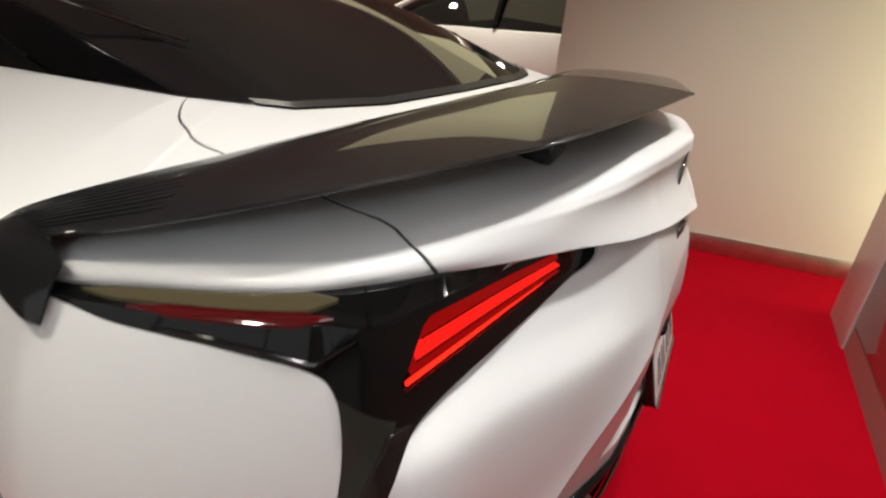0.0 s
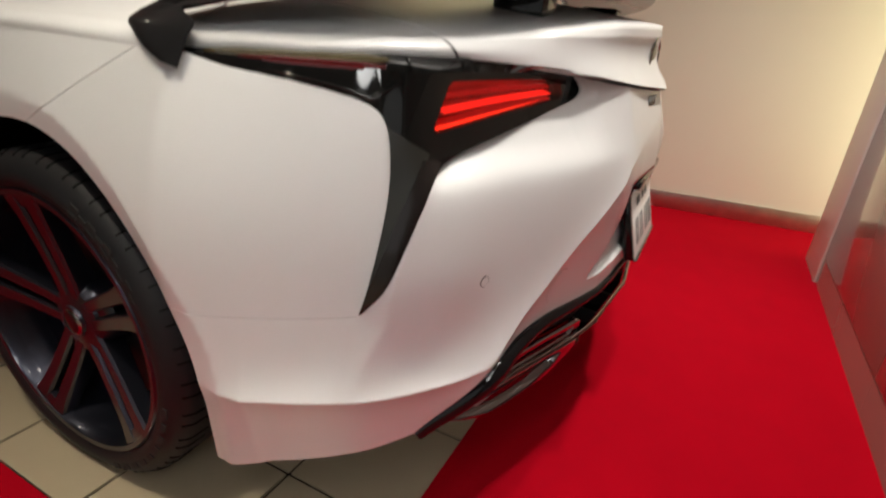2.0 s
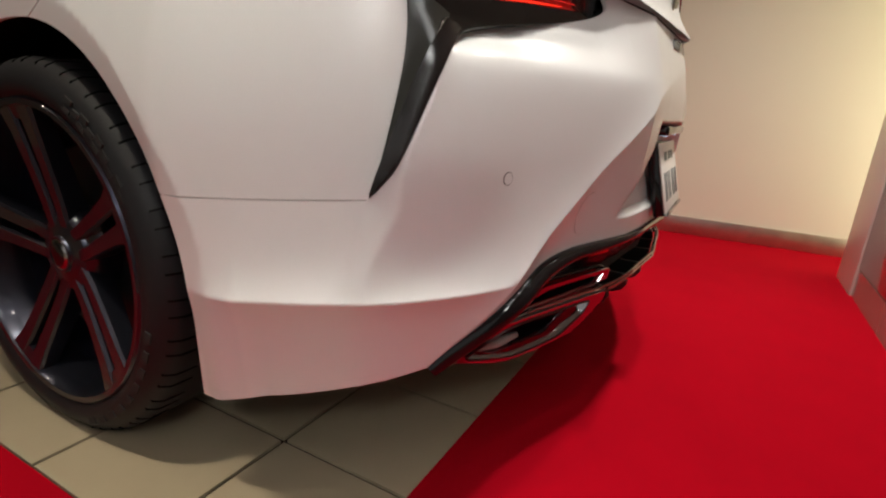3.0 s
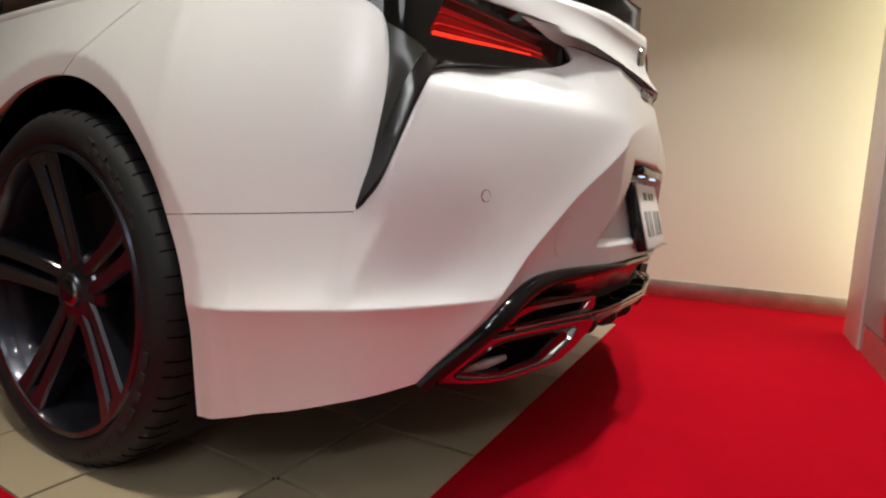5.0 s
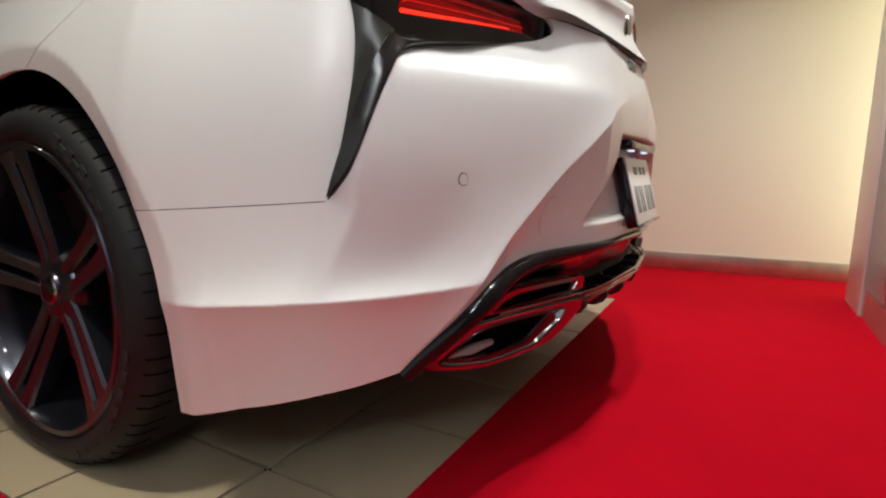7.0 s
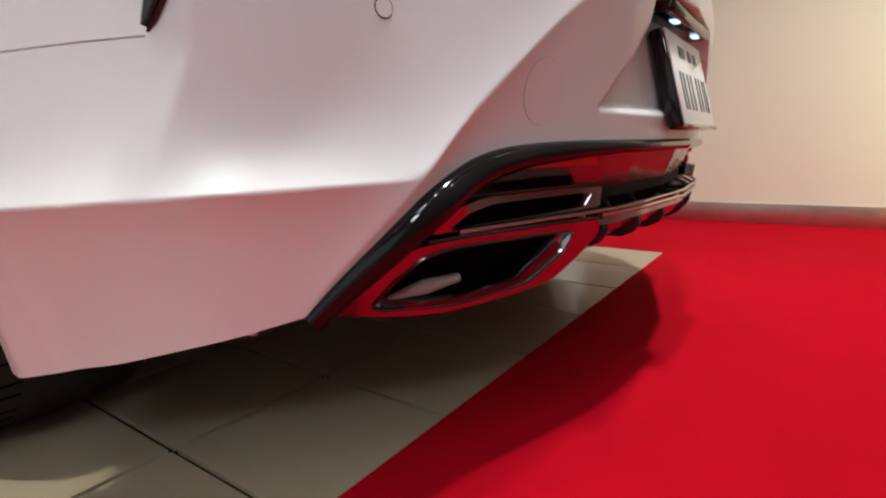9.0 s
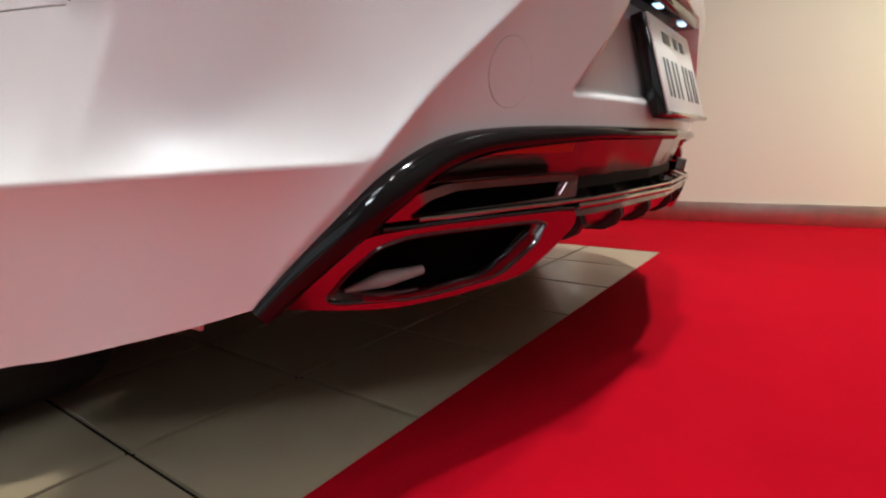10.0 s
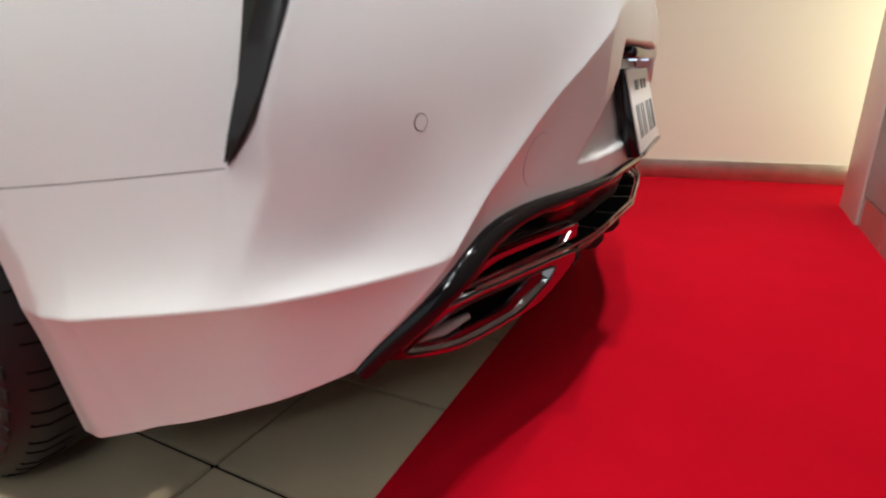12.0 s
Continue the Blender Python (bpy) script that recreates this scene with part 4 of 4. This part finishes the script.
        web = part("web", loft([[(r, y0, -h), (r, y0, h), (r, y0 + .03, h), (r, y0 + .03, -h)] for r, y0, h in ((.05, .046, .012), (.10, .046, .014), (.12, .055, .012))], True, True), RIM, hub)
        web.rotation_euler = (0, -base, 0)
        bridge = part("bridge", loft([[(r, y0, -h), (r, y0, h), (r, y0 + .02, h), (r, y0 + .02, -h)] for r, y0, h in ((.252, .010, .034), (.276, .003, .042))], True, True), RIM, hub)
        bridge.rotation_euler = (0, -base, 0)
        for r in (.062,):
            nut = part("nut", turned(((0, .046), (.008, .046), (.010, .05), (.010, .07)), 12), SEAM, hub)
            nut.location = (r * math.cos(base + .63), 0, r * math.sin(base + .63))
    return hub


left_wheel = wheel(car, -.202)
copy_thing(left_wheel, pose(AXLE.x, 2 * CAR_Y + .207, AXLE.z, 0, 0, 180))
copy_thing(left_wheel, pose(AXLE.x - 2.87, -.200, AXLE.z))
copy_thing(left_wheel, pose(AXLE.x - 2.87, 2 * CAR_Y + .200, AXLE.z, 0, 0, 180))
for flip in (False, True):
    m = other_side if flip else (lambda q: q)
    rows = []
    for a in np.linspace(-.45, math.pi + .45, 40):
        x, z = ARCH_X + .418 * math.cos(a), AXLE.z + .418 * math.sin(a)
        tuck = .09 * max(0, -math.sin(a)) / .43
        rows.append([(x, -.180 + tuck, z), (x, -.14 + tuck * .5, z), (x, .0, z + .01), (x, .14, z), (ARCH_X + (x - ARCH_X) * .05, .16, AXLE.z + (z - AXLE.z) * .05)])
    part("arch_liner", m(loft(rows)), RECESS_BLACK, car, "black wheel arch liner")

# ---- the fore part of the car: fenders, bonnet, cabin ----
NOSE = -4.21
for flip in (False, True):
    m = other_side if flip else (lambda q: q)
    rows = []
    for q in np.linspace(0, 1, 40):
        x = -1.28 + (NOSE + 1.28) * q
        inset = .03 * q + .42 * max(0, (q - .74) / .26) ** 2.4 + .05 * math.sin(math.pi * min(1, q * 1.7)) * (q < .59)
        hood = 1.02 - .10 * q - .26 * max(0, (q - .72) / .28) ** 2.2
        y0 = -.195 + inset
        low = .17 + .05 * max(0, (q - .8) / .2) ** 2
        rows.append([(x, y0 + .06, low), (x, y0 + .01, .36), (x, y0, .55), (x, y0 + .03, .74), (x, y0 + .07, .74 + (hood - .74) * .62), (x, y0 + .15, .74 + (hood - .74) * .90),
                     (x, y0 + .22, hood - .012), (x, y0 + .36, hood - .004), (x, (y0 + .36 + CAR_Y) / 2, hood + .02), (x, CAR_Y, hood + .03)])
    sh = loft(rows)
    keep = [f for f in sh[1] if not all(math.hypot(sh[0][i][0] - AXLE.x + 2.87, sh[0][i][2] - AXLE.z) < .40 for i in f)]
    cap = [tuple(reversed(range(39 * 10, 40 * 10)))]
    part("front_fender", m((sh[0], [tuple(reversed(f)) for f in keep] + cap)), PAINT, car, "pearl white front fender and bonnet")

ROOF_EDGE = np.array(((-1.05, .29, 1.24), (-1.4, .27, 1.245), (-1.75, .26, 1.235), (-2.05, .27, 1.215)))
for flip in (False, True):
    m = other_side if flip else (lambda q: q)
    rows = []
    for q in np.linspace(0, 1, 10):
        foot, head = np.array((-1.35 - 1.2 * q, .12 + .04 * q, 1.02 - .035 * q)), np.array((-1.75 - .30 * q, .26 + .01 * q, 1.22 - .005 * q))
        rows.append([foot + (head - foot) * g - np.array((0, .02 * math.sin(math.pi * g), 0)) for g in np.linspace(0, 1, 6)])
    part("front_window", m(loft(rows)), GLASS, car, "dark tinted door glass")
    rows = []
    for q in np.linspace(0, 1, 12):
        foot, head = np.array((-2.55 - .30 * math.sin(q * math.pi / 2), .16 + (CAR_Y - .16) * q, .985 + .015 * q)), np.array((-2.05 + .05 * q, .27 + (CAR_Y - .27) * q, 1.215 + .085 * math.sin(q * math.pi / 2)))
        rows.append([foot + (head - foot) * g + np.array((0, 0, .03 * math.sin(math.pi * g))) for g in np.linspace(0, 1, 8)])
    part("windscreen", m(loft(rows)), GLASS, car, "dark windscreen glass")
    rows = []
    for u in np.linspace(0, 1, 16):
        edge = np.array([np.interp(u, (0, .35, .7, 1), ROOF_EDGE[:, i]) for i in range(3)])
        mid = np.array((-.88 - 1.12 * u, CAR_Y, 1.285 + .015 * u + .035 * math.sin(math.pi * u)))
        row = []
        for w in np.linspace(0, 1, 10):
            p = edge + (mid - edge) * w
            p[2] = edge[2] + (mid[2] - edge[2]) * math.sin(w * math.pi / 2)
            if u == 0:
                p = glasshouse(np.array(.2 + (S_END - .2) * w), np.array(1.0)) + np.array((0, 0, .002))
            row.append(p)
        rows.append(row)
    part("roof", m(loft(rows)), PAINT, car, "pearl white roof")

# ---- a second car in the room beyond ----
def far_car():
    ob = thing("car", "white hatchback with dark windows parked beyond the display wall", "car", (-2.0, 5.55, 0))
    rows = []
    for x, zt, w in ((-2.05, .62, .55), (-1.95, .80, .74), (-1.4, .92, .86), (-.7, 1.0, .89), (.3, 1.02, .90), (1.2, 1.04, .89), (1.8, 1.05, .82), (2.0, .95, .70), (2.08, .6, .6)):
        prof = [(-w + .06, .22), (-w, .42), (-w - .005, .62), (-w + .02, zt - .12), (-w + .05, zt - .02), (-w + .12, zt)]
        rows.append([(x, y, z) for y, z in prof] + [(x, -y, z) for y, z in reversed(prof)])
    part("body", loft([list(reversed(r)) for r in rows], True, True), PAINT, ob, "white painted body")
    rows = []
    for x, zt, wt, zb, wb in ((-.95, 1.0, .74, .99, .80), (-.45, 1.26, .62, 1.0, .82), (-.1, 1.42, .60, 1.01, .83), (.5, 1.49, .60, 1.02, .83), (1.3, 1.44, .58, 1.03, .80), (1.75, 1.25, .55, 1.04, .74), (1.95, 1.05, .55, 1.03, .62)):
        rows.append([(x, -wb, zb), (x, -(wb + wt) / 2 - .02, (zb + zt) / 2), (x, -wt, zt), (x, 0, zt + .03), (x, wt, zt), (x, (wb + wt) / 2 + .02, (zb + zt) / 2), (x, wb, zb)])
    part("glass", loft([list(reversed(r)) for r in rows], True, True), GLASS, ob, "dark window glass")
    for pts in (((-.98, -.80, .995), (-.45, -.725, 1.27), (-.1, -.69, 1.44), (.5, -.68, 1.52), (1.3, -.66, 1.47), (1.8, -.63, 1.26), (2.0, -.62, 1.05)),
                ((.42, -.845, 1.03), (.45, -.71, 1.47)), ((1.25, -.83, 1.04), (1.35, -.68, 1.43))):
        for k in (1, -1):
            part("pillar", tube([(x, y * k, z) for x, y, z in pts], .028, 8), PAINT if len(pts) > 2 else BLACK, ob)
    rows = []
    for x, z in ((-.1, 1.455), (.5, 1.525), (1.3, 1.475), (1.75, 1.29)):
        rows.append([(x, y, z + .02 * (1 - (y / .6) ** 2)) for y in (.64, .3, 0, -.3, -.64)])
    part("roof", loft(rows), PAINT, ob)
    for x in (-1.3, 1.35):
        for k in (1, -1):
            t = part("wheel", turned(((0, .0), (.2, .0), (.24, .01), (.31, .0), (.33, .02), (.33, .2), (.2, .21), (0, .21)), 40), TYRE, ob)
            t.matrix_basis = pose(x, -.90 if k > 0 else .90, .33, 0, 0, 0 if k > 0 else 180)
    mirror = part("mirror", box(-.72, -.58, -1.04, -.86, 1.0, 1.12, .03), PAINT, ob)
    sw = part("steering_wheel", tube([(-.32 + .05 * math.sin(a), -.35 + .18 * math.cos(a), 1.05 + .17 * math.sin(a)) for a in np.linspace(0, 2 * math.pi, 33)], .012, 8), SATIN, ob)
    return ob


far_car()

# ---- unseen shop window behind the camera, added as soft fill ----
front_window = thing("fill_window", "wide shop window with slim dark frame, unseen, added as fill", "window", (.4, -4.46, 0), kind="structure")
PANE_GLOW = material("window_fill_glow", (.8, .85, .9), .6, emit=(.90, .95, 1), strength=.3)
part("pane", box(-2.7, 2.7, -.002, .002, .2, 2.5), PANE_GLOW, front_window, "pale glowing pane of the added window", smooth=False)
for x in (-2.7, -.9, .9, 2.7):
    part("window_frame", box(x - .03, x + .03, -.01, .03, .17, 2.53, .004), SATIN, front_window)
for z in (.18, 2.52):
    part("window_frame", box(-2.7, 2.7, -.01, .03, z - .03, z + .03, .004), SATIN, front_window)

# ---- floor tiles ----
def tile_mesh(w, d):
    bm = box(0, w, 0, d, -.004, .004, .0007, 1)
    me = bpy.data.meshes.new("tile")
    bm.to_mesh(me)
    bm.free()
    me.materials.append(TILE)
    return me


JOINT = .0085
bay = tagged(new("tile_floor"), "beige square floor tiles with dark joints under the car", "tile floor", kind="structure")
whole, cutoff = tile_mesh(PITCH - JOINT, PITCH - JOINT), tile_mesh(CARPET_X - JOINT / 2 - .001, PITCH - JOINT)
for j in range(-1, 6):
    for i in range(-16, 1):
        ob = new("tile", whole if i < 0 else cutoff)
        ob.location = (i * PITCH + JOINT / 2, j * PITCH + JOINT / 2, 0)
        ob.parent = bay
